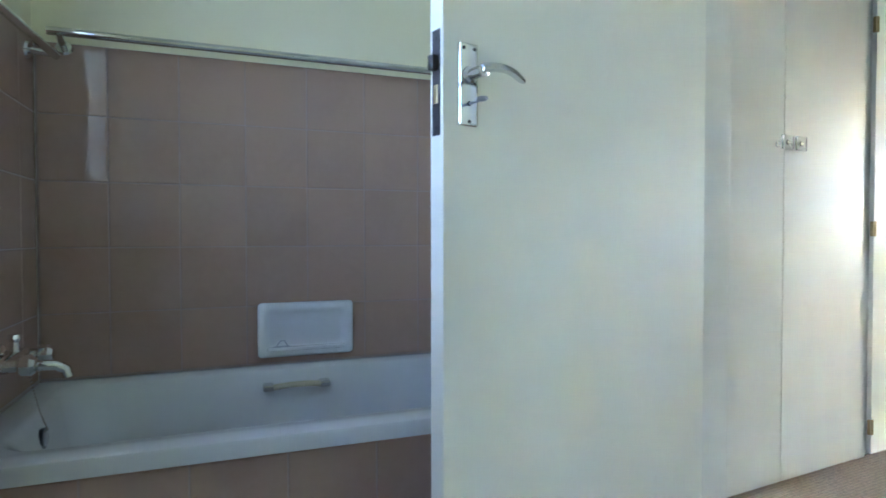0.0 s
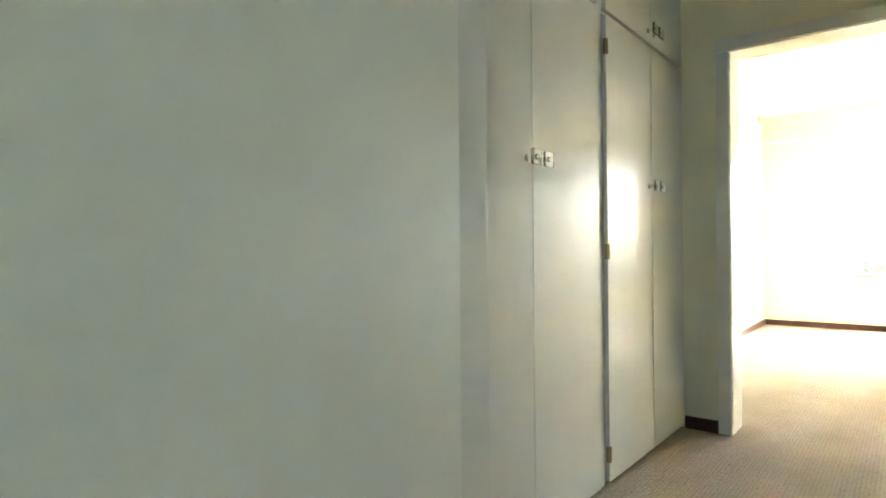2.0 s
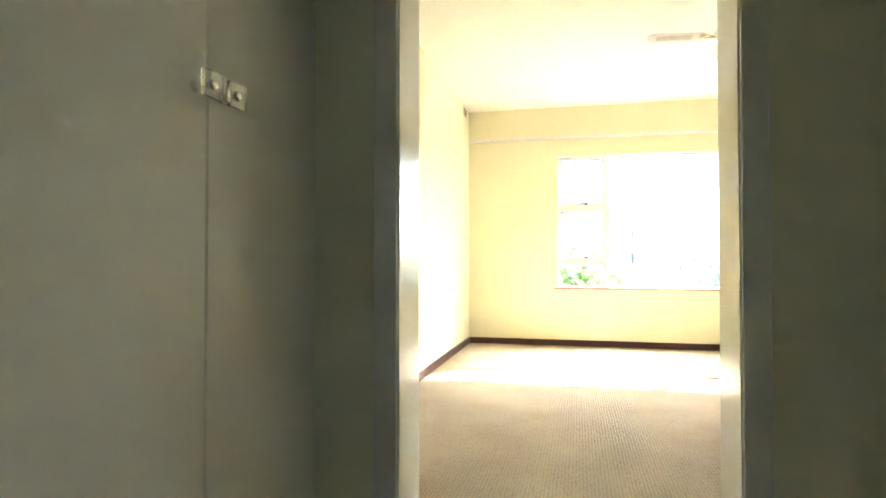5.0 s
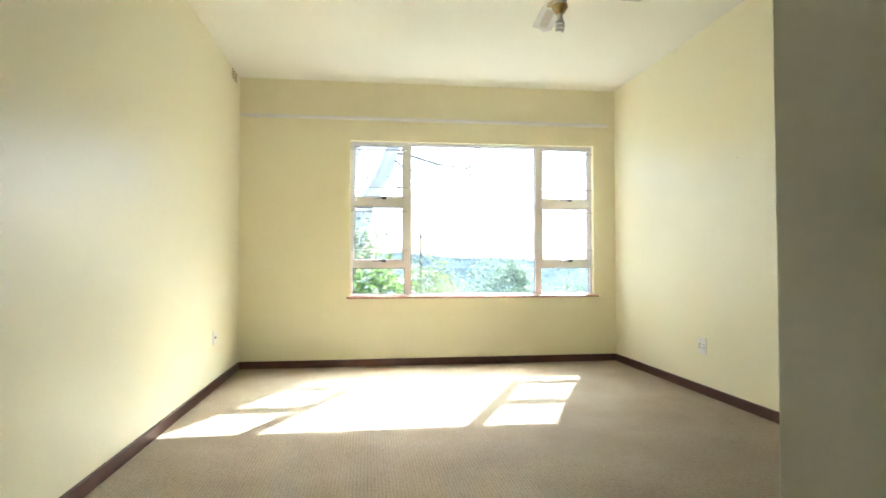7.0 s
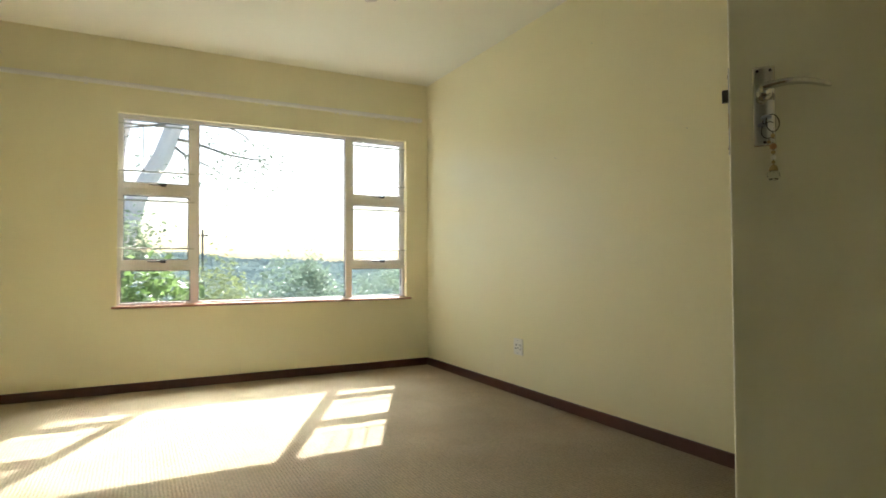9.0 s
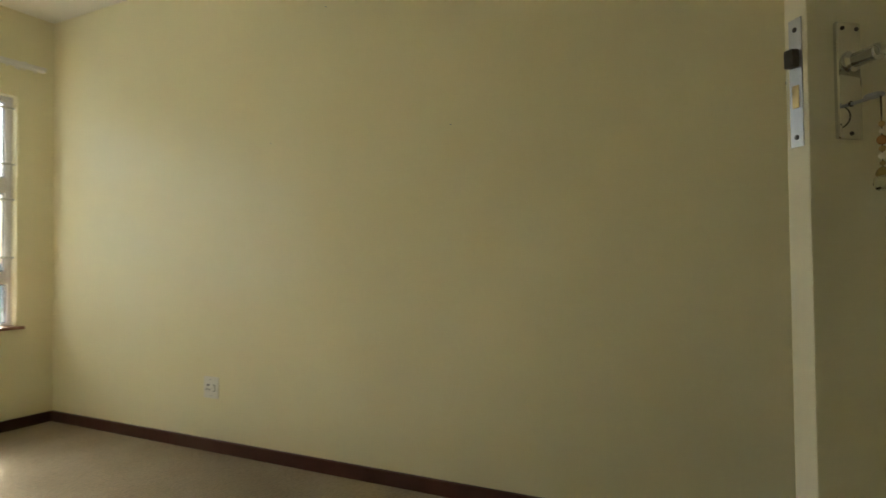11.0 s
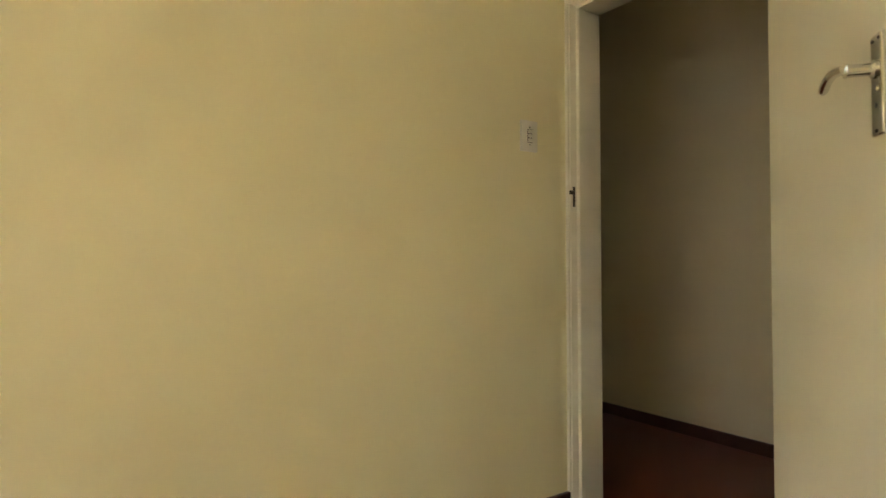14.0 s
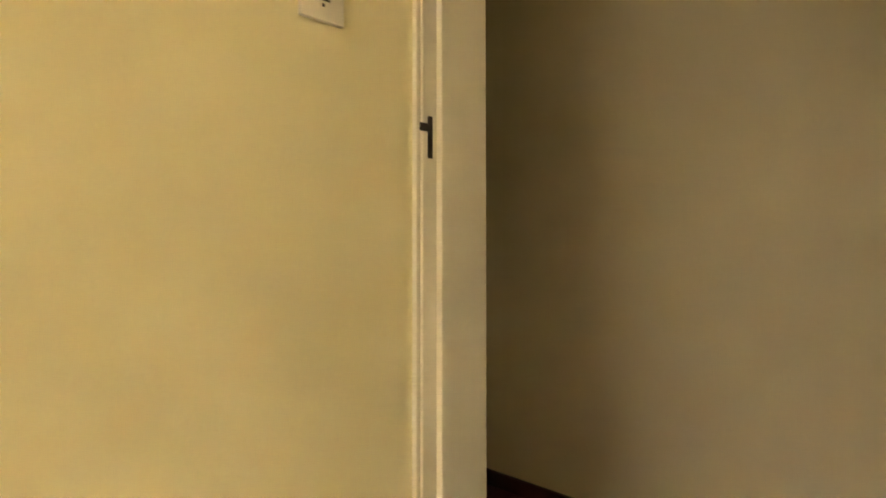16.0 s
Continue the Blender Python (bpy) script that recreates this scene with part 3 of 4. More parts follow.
                    rod(bm, (xx, -0.052, zz0 + 0.24 * hgt), (xx, -0.052, zz0 + 0.90 * hgt), 0.0050, seg=6)
                    part("burglar_bar", bm, BARSHADE, s)
        g = part("pane", boxes((a, b, -0.002, 0.002, z0 + 0.018, 0.922)), GLASS, r)
        g.visible_shadow = False
        rebate_shade(a, b, z0 + 0.018, 0.922, r)
    rebate_shade(x[1] + 0.034, x[2] - 0.034, z0 + 0.018, z1 - 0.022, r)
    g = part("pane", boxes((x[1] + 0.034, x[2] - 0.034, -0.002, 0.002, z0 + 0.018, z1 - 0.022)), GLASS, r)
    g.visible_shadow = False


bedroom_window()


def window_sill():
    r = root("window_sill", pose(0, 0, 0), "narrow sill of brown glazed quarry tiles", "window sill", kind="structure")
    n = 12
    a, b = -0.047, 2.415
    w = (b - a) / n
    for i in range(n):
        bm = bmesh.new()
        box(bm, a + i * w + 0.001, a + (i + 1) * w - 0.001, YF - 0.042, YF, WZ0 - 0.020, WZ0 - 0.001, 0.005)
        part("tile", bm, SILL, r)
    for i in range(n):
        lo, hi = max(a + i * w + 0.001, WX0 + 0.002), min(a + (i + 1) * w - 0.001, WX1 - 0.002)
        bm = bmesh.new()
        box(bm, lo, hi, YF + 0.002, YF + 0.05, WZ0 + 0.0005, WZ0 + 0.004, 0.001)
        part("tile", bm, SILL, r)


window_sill()


def curtain_track():
    r = root("curtain_track", pose(0, YF, 2.330), "long white double curtain track fixed on the wall", "curtain track")
    x0, x1 = XL + 0.03, XR - 0.10
    bm = bmesh.new()
    for y in (-0.040, -0.072):
        box(bm, x0, x1, y - 0.007, y + 0.007, -0.006, 0.012, 0.002)
        box(bm, x0, x1, y - 0.0085, y + 0.0085, -0.014, -0.009, 0.0015)
        box(bm, x0, x1, y - 0.002, y + 0.002, -0.010, -0.005)
    part("track", bm, WHITEPL, r)
    for i in range(6):
        xx = x0 + 0.12 + i * (x1 - x0 - 0.24) / 5
        bm = bmesh.new()
        box(bm, xx - 0.012, xx + 0.012, -0.082, 0.0, 0.012, 0.018, 0.002)
        box(bm, xx - 0.012, xx + 0.012, -0.004, 0.0, -0.02, 0.018, 0.001)
        part("bracket", bm, WHITEPL, r)
    for xx in (x0, x1):
        part("end_stop", boxes((xx - 0.005, xx + 0.005, -0.084, -0.030, -0.017, 0.014), bev=0.002), WHITEPL, r)
    bm0 = bmesh.new()
    box(bm0, -0.004, 0.004, -0.006, 0.006, -0.016, 0.0, 0.001)
    me = to_mesh("glider", bm0, WHITEPL)
    for i in range(30):
        ob = new("glider", me)
        ob.parent = r
        ob.matrix_basis = pose(x1 - 0.04 - i * 0.028 - (i % 3) * 0.006, -0.072 if i % 2 else -0.040, -0.012)


curtain_track()


# ---- ceiling fan ----
def ceiling_fan():
    X, Y = 1.207, 2.505
    r = root("ceiling_fan", pose(X, Y, ZC - 0.040), "white ceiling fan with brass trim and one bare bulb", "ceiling fan")
    bm = bmesh.new()
    lathe(bm, [(0.0, 0.040), (0.062, 0.040), (0.058, 0.018), (0.030, -0.005), (0.012, -0.01), (0.0, -0.01)])
    part("canopy", bm, BRASS, r, "brass ceiling canopy")
    part("downrod", rod(bmesh.new(), (0, 0, -0.005), (0, 0, -0.10), 0.011), BRASS, r)
    bm = bmesh.new()
    lathe(bm, [(0.0, -0.092), (0.034, -0.094), (0.040, -0.104), (0.030, -0.112), (0.0, -0.112)], seg=28)
    part("collar", bm, BRASS, r)
    bm = bmesh.new()
    lathe(bm, [(0.0, -0.110), (0.060, -0.112), (0.088, -0.124), (0.098, -0.148), (0.092, -0.168), (0.066, -0.182), (0.042, -0.190), (0.0, -0.190)], seg=36)
    part("motor_housing", bm, FANWHITE, r)
    bm = bmesh.new()
    lathe(bm, [(0.0, -0.188), (0.040, -0.190), (0.040, -0.250), (0.036, -0.254), (0.0, -0.254)], seg=28)
    part("switch_housing", bm, FANWHITE, r)
    bm = bmesh.new()
    lathe(bm, [(0.0, -0.252), (0.040, -0.253), (0.044, -0.262), (0.041, -0.276), (0.026, -0.298), (0.018, -0.304), (0.0, -0.304)], seg=28)
    part("lamp_fitter", bm, BRASS, r, "pierced brass lamp fitter")
    for k in range(8):
        a = k * math.tau / 8
        b2 = bmesh.new()
        bmesh.ops.create_uvsphere(b2, u_segments=8, v_segments=6, radius=0.006, matrix=Matrix.Translation((0.043 * math.cos(a), 0.043 * math.sin(a), -0.262)))
        part("screw", b2, BRASS, r)
    bm = bmesh.new()
    lathe(bm, [(0.0, -0.298), (0.014, -0.300), (0.015, -0.322), (0.013, -0.330), (0.0, -0.330)], seg=20)
    part("lamp_holder", bm, PLASTIC, r)
    bm = bmesh.new()
    pts = []
    for i in range(46):
        u = i / 45
        rr = 0.015 + 0.008 * math.sin(u * math.pi)
        a = u * math.tau * 3
        pts.append((rr * math.cos(a), rr * math.sin(a), -0.336 - 0.066 * u))
    tube(bm, pts, 0.0062, 8)
    box(bm, -0.014, 0.014, -0.014, 0.014, -0.342, -0.326, 0.005)
    part("bulb", bm, FANWHITE, r, "white spiral lamp bulb")
    for dz, yy in ((-0.205, -0.04), (-0.225, -0.042)):
        bm = bmesh.new()
        lathe(bm, [(0, 0.0), (0.006, 0.0), (0.006, 0.012), (0, 0.013)], (-0.012, yy - 0.006, dz), 10, "Y")
        part("pull_switch", bm, DARKMETAL, r)
    for a in (2, 84, 186, 268):
        m = pose(0, 0, -0.182, 0, 0, a)
        arm = bmesh.new()
        for yy in (-0.032, 0.032):
            tube(arm, [(0.085, yy * 0.25, 0.0), (0.120, yy * 0.5, 0.004), (0.150, yy * 1.0, 0.004), (0.185, yy * 0.9, 0.002)], [0.006, 0.006, 0.005, 0.004], 8)
        for yy in (-0.028, 0.028, 0):
            rod(arm, (0.168, yy, -0.006), (0.168, yy, 0.006), 0.005, seg=8)
        box(arm, 0.14, 0.19, -0.034, 0.034, 0.001, 0.004, 0.001)
        part("blade_arm", arm, BRASS, r, "scrolled brass blade bracket", m)
        bl = bmesh.new()
        n = 14
        top, bot = [], []
        for i in range(n + 1):
            u = i / n
            xx = 0.155 + u * 0.375
            ww = 0.050 + 0.014 * u
            if u > 0.9:
                ww *= math.sqrt(max(0.03, 1 - ((u - 0.9) / 0.1) ** 2 * 0.96))
            if u < 0.06:
                ww *= 0.75 + 0.25 * u / 0.06
            for side in (top, bot):
                zz = 0.0085 if side is top else 0.0035
                side.append((bl.verts.new((xx, -ww, zz - 0.010)), bl.verts.new((xx, ww, zz + 0.010))))
        for i in range(n):
            bl.faces.new((top[i][0], top[i + 1][0], top[i + 1][1], top[i][1]))
            bl.faces.new((bot[i][0], bot[i][1], bot[i + 1][1], bot[i + 1][0]))
            bl.faces.new((top[i][0], bot[i][0], bot[i + 1][0], top[i + 1][0]))
            bl.faces.new((top[i][1], top[i + 1][1], bot[i + 1][1], bot[i][1]))
        bl.faces.new((top[0][0], top[0][1], bot[0][1], bot[0][0]))
        bl.faces.new((top[n][0], bot[n][0], bot[n][1], top[n][1]))
        b_ = part("blade", bl, FANWHITE, r, "white fan blade with cane inset", m)
        ins = bmesh.new()
        box(ins, 0.235, 0.47, -0.026, 0.026, -0.0012, 0.0012, 0.0005)
        part("cane_inset", ins, VENTC, b_, "pale cane inset", pose(0, 0, 0.0025, 11, 0, 0))


VENTC = pmat("cane_inset_beige", (0.50, 0.46, 0.38), (0.60, 0.56, 0.47), 0.6, 30, 300, 0.3, 0.0005)
ceiling_fan()


# ---- wall fittings ----
def air_vent(y, z, w=0.20, h=0.092):
    r = root("air_vent", pose(XL, y, z), "cream-painted plaster air vent high on the wall", "air vent", "wall vents")
    bm = bmesh.new()
    box(bm, 0.0, 0.004, -w / 2, w / 2, -h / 2, h / 2, 0.001)
    part("vent_plate", bm, WALL, r)
    for i in range(4):
        for j in range(3):
            zz = -h / 2 + 0.014 + i * (h - 0.028) / 3
            yy = -w / 2 + 0.036 + j * (w - 0.072) / 2
            # dark strip on the uncut plate stands for the shade inside a slot
            part("slot_shade", boxes((0.0035, 0.0052, yy - 0.024, yy + 0.024, zz - 0.0045, zz + 0.0045)), VOIDM, r)
            part("louvre", boxes((0.004, 0.010, yy - 0.026, yy + 0.026, zz + 0.0045, zz + 0.0075), bev=0.001), WALL, r)


air_vent(4.70, 2.626)
air_vent(2.40, 2.568)


def socket_outlet():
    r = root("wall_socket", pose(XR, 3.447, 0.352), "cream plastic three-pin wall socket with switch", "wall socket")
    part("faceplate", boxes((-0.008, 0, -0.055, 0.055, -0.060, 0.060), bev=0.003), PLASTIC, r)
    for dy, dz, rr in ((0.020, 0.012, 0.0068), (0.031, -0.012, 0.0058), (0.009, -0.012, 0.0058)):
        bm = bmesh.new()
        lathe(bm, [(0, -0.0087), (rr, -0.0087), (rr, -0.0075), (0, -0.0075)], (0, dy, dz), 12, "X")
        part("pin_hole", bm, BLACK, r)
    # added dark plate behind the rocker draws its shaded gap
    part("rocker_gap_shade", boxes((-0.0088, -0.007, -0.0345, -0.0155, -0.0205, 0.0165)), DARKMETAL, r, "dark plate for the shade in the gap round the rocker")
    part("rocker", boxes((-0.011, -0.0085, -0.032, -0.018, -0.018, 0.014), bev=0.001), PLASTIC, r)
    for dz in (0.045, -0.045):
        bm = bmesh.new()
        lathe(bm, [(0, -0.0092), (0.003, -0.0092), (0.003, -0.008), (0, -0.008)], (0, 0, dz), 10, "X")
        part("screw", bm, STEEL, r)


socket_outlet()


def aerial_outlet():
    r = root("aerial_outlet", pose(XL, 4.11, 0.395), "small white aerial outlet plate low on the wall", "wall outlet")
    part("faceplate", boxes((0, 0.007, -0.052, 0.052, -0.052, 0.052), bev=0.003), PLASTIC, r)
    for dy in (-0.014, 0.016):
        bm = bmesh.new()
        lathe(bm, [(0, 0.006), (0.008, 0.006), (0.007, 0.012), (0.0035, 0.013), (0, 0.010)], (0, dy, 0), 14, "X")
        part("aerial_jack", bm, STEEL, r)


aerial_outlet()


def light_switch():
    r = root("light_switch", pose(XR, 0.300, 1.481), "cream plastic light switch with three rockers", "light switch")
    part("faceplate", boxes((-0.011, 0, -0.042, 0.042, -0.060, 0.060), bev=0.003), PLASTIC, r)
    # the three rockers' shaded gaps are one dark plate under them
    part("rockers_shade", boxes((-0.0135, -0.010, -0.012, 0.012, -0.0262, 0.0262), bev=0.001), DARKMETAL, r, "dark plate for the shade in the gaps round the rockers")
    for k in (-1, 0, 1):
        part("rocker", boxes((-0.0175, -0.013, -0.0104, 0.0104, k * 0.0168 - 0.0070, k * 0.0168 + 0.0070), bev=0.002), PLASTIC, r)
    for dz in (0.034, -0.034):
        bm = bmesh.new()
        lathe(bm, [(0, -0.0121), (0.0032, -0.0121), (0.0032, -0.010), (0, -0.010)], (0, 0, dz), 10, "X")
        part("screw", bm, BLACK, r)


light_switch()


def wall_nail(y, z):
    bm = bmesh.new()
    rod(bm, (XR + 0.002, y, z), (XR - 0.006, y, z), 0.0014, seg=8)
    rod(bm, (XR - 0.006, y, z), (XR - 0.007, y, z), 0.0026, seg=10)
    solid("wall_nail", bm, STEEL, "small dark picture nail driven into the wall", "nail", "picture nails")


for y, z in ((2.64, 2.325), (3.007, 1.671), (1.95, 1.650)):
    wall_nail(y, z)


# ---- passage cupboards ----
def knob_on(door, y, z):
    """Small turned stem with a square clear plate, on a door front at x = 0."""
    bm = bmesh.new()
    lathe(bm, [(0.0, 0.0), (0.013, 0.0), (0.012, 0.004), (0.0065, 0.007), (0.0065, 0.026), (0.010, 0.030), (0.010, 0.034), (0.0, 0.034)], (0, y, z), 16, "X")
    k = part("knob", bm, CHROME, door, "chrome knob with a square clear acrylic plate")
    part("acrylic_plate", boxes((0.034, 0.043, y - 0.030, y + 0.030, z - 0.026, z + 0.026), bev=0.002), ACRYLIC, k)
    bm = bmesh.new()
    lathe(bm, [(0.0, 0.043), (0.008, 0.043), (0.007, 0.046), (0.0, 0.047)], (0, y, z), 14, "X")
    part("cap", bm, CHROME, k)


def cup_hinge(door, y, z):
    bm = bmesh.new()
    box(bm, -0.010, 0.003, y - 0.012, y + 0.012, z - 0.032, z + 0.032, 0.001)
    rod(bm, (0.004, y, z - 0.032), (0.004, y, z + 0.032), 0.005, seg=10)
    part("hinge", bm, BRASS, door, "small brass cabinet hinge")


def cupboard(name, ya, yb, ys, z0, z1, kz, hinges, label):
    """Pair of flush doors from ya (far) to yb, meeting at ys."""
    r = root(name, pose(XC, 0, 0), label, "cupboard", "passage cupboards")
    body = bmesh.new()
    d = -0.58
    box(body, d, -0.024, yb + 0.001, yb + 0.019, z0, z1)
    box(body, d, -0.024, ya - 0.019, ya - 0.001, z0, z1)
    box(body, d, d + 0.012, yb + 0.019, ya - 0.019, z0, z1)
    box(body, d + 0.012, -0.024, yb + 0.019, ya - 0.019, z0, z0 + 0.018)
    box(body, d + 0.012, -0.024, yb + 0.019, ya - 0.019, z1 - 0.018, z1)
    part("body", body, GLOSS, r)
    for lo, hi, hy in ((yb, ys - 0.0022, yb), (ys + 0.0022, ya, ya)):
        lo2, hi2 = lo + (0.004 if lo == yb else 0), hi - (0.004 if hi == ya else 0)
        dd = part("cupboard_door", boxes((-0.020, 0.0, lo2, hi2, z0 + 0.008, z1 - 0.007), bev=0.002), GLOSS, r)
        sgn = 1 if hy == ya else -1
        knob_on(dd, ys + (0.040 if sgn > 0 else -0.040), kz)
        for hz in (hinges if hy == yb else ()):
            cup_hinge(dd, hy + (0.004 if hy == yb else -0.004), hz)


GY = (-0.198, -0.686, -1.223, -1.297, -1.830, -2.392)
cupboard("tall_cupboard", GY[0], GY[2], GY[1], 0.008, 1.978, 1.292, (0.133, 0.979, 1.838), "tall built-in cupboard with white gloss flush double doors")
cupboard("tall_cupboard", GY[3], GY[5], GY[4], 0.008, 1.978, 1.292, (), "tall built-in cupboard with white gloss flush double doors")
cupboard("top_cupboard", GY[0], GY[2], GY[1], 1.984, ZC - 0.05, 2.045, (2.10, 2.52), "white gloss top cupboard above the tall cupboard")
cupboard("top_cupboard", GY[3], GY[5], GY[4], 1.984, ZC - 0.05, 2.045, (2.10, 2.52), "white gloss top cupboard above the tall cupboard")
structure("cupboard_trim", GLOSS, (XC - 0.06, XC - 0.021, GY[3] + 0.001, GY[2] - 0.001, 0.0, ZC - 0.05), (XC - 0.06, XC - 0.004, -2.493, GY[5] - 0.001, 0, ZC - 0.05), (XC - 0.06, XC - 0.004, -2.493, OY0, ZC - 0.049, ZC), label="white-painted cupboard stiles and top fillet")
# low dark strip set back under the doors imitates the shaded gap
structure("cupboard_gap_shade", SKIRT, (XC - 0.06, XC - 0.035, GY[5], GY[0], 0.0, 0.0075), label="added dark strip for the shade in the gap under the cupboard doors")


# ---- bathroom ----
def rrect(cx, cy, hx, hy, r, z, n=8):
    """Points of a rounded rectangle, counter-clockwise."""
    out = []
    for k, (sx, sy) in enumerate(((1, 1), (-1, 1), (-1, -1), (1, -1))):
        for i in range(n + 1):
            a = radians(90 * k + 90 * i / n)
            out.append(Vector((cx + sx * (hx - r) + r * math.cos(a), cy + sy * (hy - r) + r * math.sin(a), z)))
    return out


def loft(bm, rings, close=True):
    vs = [[bm.verts.new(p) for p in ring] for ring in rings]
    n = len(vs[0])
    for A, B in zip(vs, vs[1:]):
        for i in range(n):
            bm.faces.new((A[i], A[(i + 1) % n], B[(i + 1) % n], B[i]))
    if close:
        bm.faces.new(vs[-1])
    return bm


TUBX, RIM, TUBY = -0.430, 0.500, -2.690
def bath():
    cx, cy, hx, hy = (XB + TUBX) / 2, (YB + TUBY) / 2, (TUBX - XB) / 2 - 0.001, (TUBY - YB) / 2 - 0.001
    r = root("bath", pose(0, 0, 0), "built-in white enamelled bath behind a tiled panel", "bath")
    bm = bmesh.new()
    R = [rrect(cx, cy, hx, hy, 0.012, RIM - 0.042), rrect(cx, cy, hx, hy, 0.012, RIM - 0.010), rrect(cx, cy, hx - 0.003, hy - 0.003, 0.014, RIM - 0.003),
         rrect(cx, cy, hx - 0.010, hy - 0.010, 0.02, RIM), rrect(cx - 0.012, cy, hx - 0.070, hy - 0.075, 0.10, RIM), rrect(cx - 0.012, cy, hx - 0.082, hy - 0.088, 0.11, RIM - 0.008),
         rrect(cx - 0.012, cy, hx - 0.090, hy - 0.100, 0.12, RIM - 0.030), rrect(cx - 0.010, cy - 0.01, hx - 0.110, hy - 0.150, 0.14, RIM - 0.20),
         rrect(cx - 0.008, cy - 0.02, hx - 0.135, hy - 0.215, 0.15, RIM - 0.345), rrect(cx - 0.006, cy - 0.02, hx - 0.18, hy - 0.27, 0.14, RIM - 0.378), rrect(cx, cy - 0.02, hx - 0.28, hy - 0.42, 0.08, RIM - 0.385)]
    loft(bm, R)
    part("tub", bm, ENAMEL, r)
    # grab handle on the wall side
    xh, zh = XB + 0.105, 0.445
    h = root("grab_handle", pose(0, 0, 0), "", "")
    h.parent = r
    bm = bmesh.new()
    tube(bm, [(xh + 0.02, -3.595 + i * 0.0222, zh + 0.006 * math.sin(i * math.pi / 8)) for i in range(9)], 0.010, 10)
    part("grip", bm, GRIP, h, "cream plastic hand grip")
    for y in (-3.600, -3.414):
        bm = bmesh.new()
        box(bm, xh - 0.022, xh + 0.030, y - 0.018, y + 0.018, zh - 0.010, zh + 0.010, 0.006)
        part("grip_end", bm, CHROME, h, "chrome end piece of the grip")
    return r


bath()


def bath_plug():
    r = root("bath_plug", pose(-0.800, YB + 0.102, 0.440), "rubber bath plug hanging on a bead chain", "bath plug")
    bm = bmesh.new()
    lathe(bm, [(0, -0.012), (0.020, -0.012), (0.026, 0.008), (0.028, 0.012), (0.0, 0.013)], axis="Y", seg=20)
    part("stopper", bm, BLACK, r)
    bm = bmesh.new()
    lathe(bm, [(0, 0.013), (0.022, 0.0135), (0.018, 0.016), (0, 0.017)], axis="Y", seg=20)
    part("cap", bm, CHROME, r)
    bm = bmesh.new()
    for i in range(26):
        u = i / 25
        bmesh.ops.create_uvsphere(bm, u_segments=6, v_segments=5, radius=0.0028, matrix=Matrix.Translation((0.02 * u, 0.018 - 0.035 * u, 0.02 + 0.165 * u - 0.02 * math.sin(u * math.pi))))
    part("chain", bm, CHROME, r)


bath_plug()


def bath_mixer():
    r = root("bath_mixer", pose(-0.78, YB, 0.645), "chrome wall-mounted bath mixer tap", "tap")
    bm = bmesh.new()
    tube(bm, [(-0.085, 0.058, 0), (-0.05, 0.058, 0), (0.0, 0.058, 0), (0.05, 0.058, 0), (0.085, 0.058, 0)], [0.017, 0.021, 0.024, 0.021, 0.017], 14)
    part("mixer_body", bm, CHROME, r)
    for x in (-0.075, 0.075):
        bm = bmesh.new()
        lathe(bm, [(0, 0.0), (0.030, 0.0), (0.028, 0.010), (0.014, 0.016), (0.014, 0.056), (0, 0.056)], (x, 0, 0), 18, "Y")
        part("wall_flange", bm, CHROME, r)
        bm = bmesh.new()
        lathe(bm, [(0, 0.055), (0.016, 0.058), (0.014, 0.085), (0.024, 0.092), (0.026, 0.112), (0.018, 0.122), (0, 0.124)], (x, 0, 0), 8, "Y")
        part("tap_handle", bm, CHROME, r, "faceted chrome tap handle")
    bm = bmesh.new()
    tube(bm, [(0, 0.06, -0.008), (0, 0.085, -0.018), (0, 0.115, -0.016), (0, 0.145, -0.018), (-0.002, 0.165, -0.030), (-0.002, 0.170, -0.050)], [0.016, 0.015, 0.0135, 0.013, 0.013, 0.0125], 14)
    part("spout", bm, CHROME, r)
    bm = bmesh.new()
    lathe(bm, [(0, 0.02), (0.012, 0.02), (0.010, 0.045), (0.016, 0.055), (0.014, 0.064), (0, 0.066)], (0.0, 0.058, 0), 14)
    part("diverter", bm, CHROME, r)


bath_mixer()


def soap_dish():
    y0, y1, z0, z1 = -3.628, -3.293, 0.524, 0.716
    cy, cz, hy, hz = (y0 + y1) / 2, (z0 + z1) / 2, (y1 - y0) / 2, (z1 - z0) / 2
    bm = bmesh.new()
    rings = []
    for ins, x, r in ((0.0, 0.0005, 0.016), (0.0, 0.010, 0.016), (0.006, 0.017, 0.018), (0.016, 0.019, 0.02), (0.026, 0.017, 0.022), (0.034, 0.010, 0.026), (0.044, 0.0045, 0.03), (0.07, 0.003, 0.02)):
        rings.append([Vector((XB + x, p.x, p.y)) for p in rrect(cy, cz, hy - ins, hz - ins, r, 0)])
    loft(bm, rings)
    box(bm, XB + 0.004, XB + 0.030, y0 + 0.030, y1 - 0.030, z0 + 0.022, z0 + 0.036, 0.006)
    r = root("soap_dish", pose(0, 0, 0), "white ceramic soap dish set in the tiles", "soap dish")
    part("dish", bm, CERAMIC, r)
    bm = bmesh.new()
    box(bm, XB + 0.010, XB + 0.026, -3.575, -3.520, z0 + 0.036, z0 + 0.040, 0.0015)
    tube(bm, [(XB + 0.018, -3.565, z0 + 0.04), (XB + 0.018, -3.552, z0 + 0.058), (XB + 0.018, -3.538, z0 + 0.058), (XB + 0.018, -3.528, z0 + 0.04)], 0.0022, 6)
    part("soap_clip", bm, STEEL, r, "small corroded metal soap clip")


soap_dish()


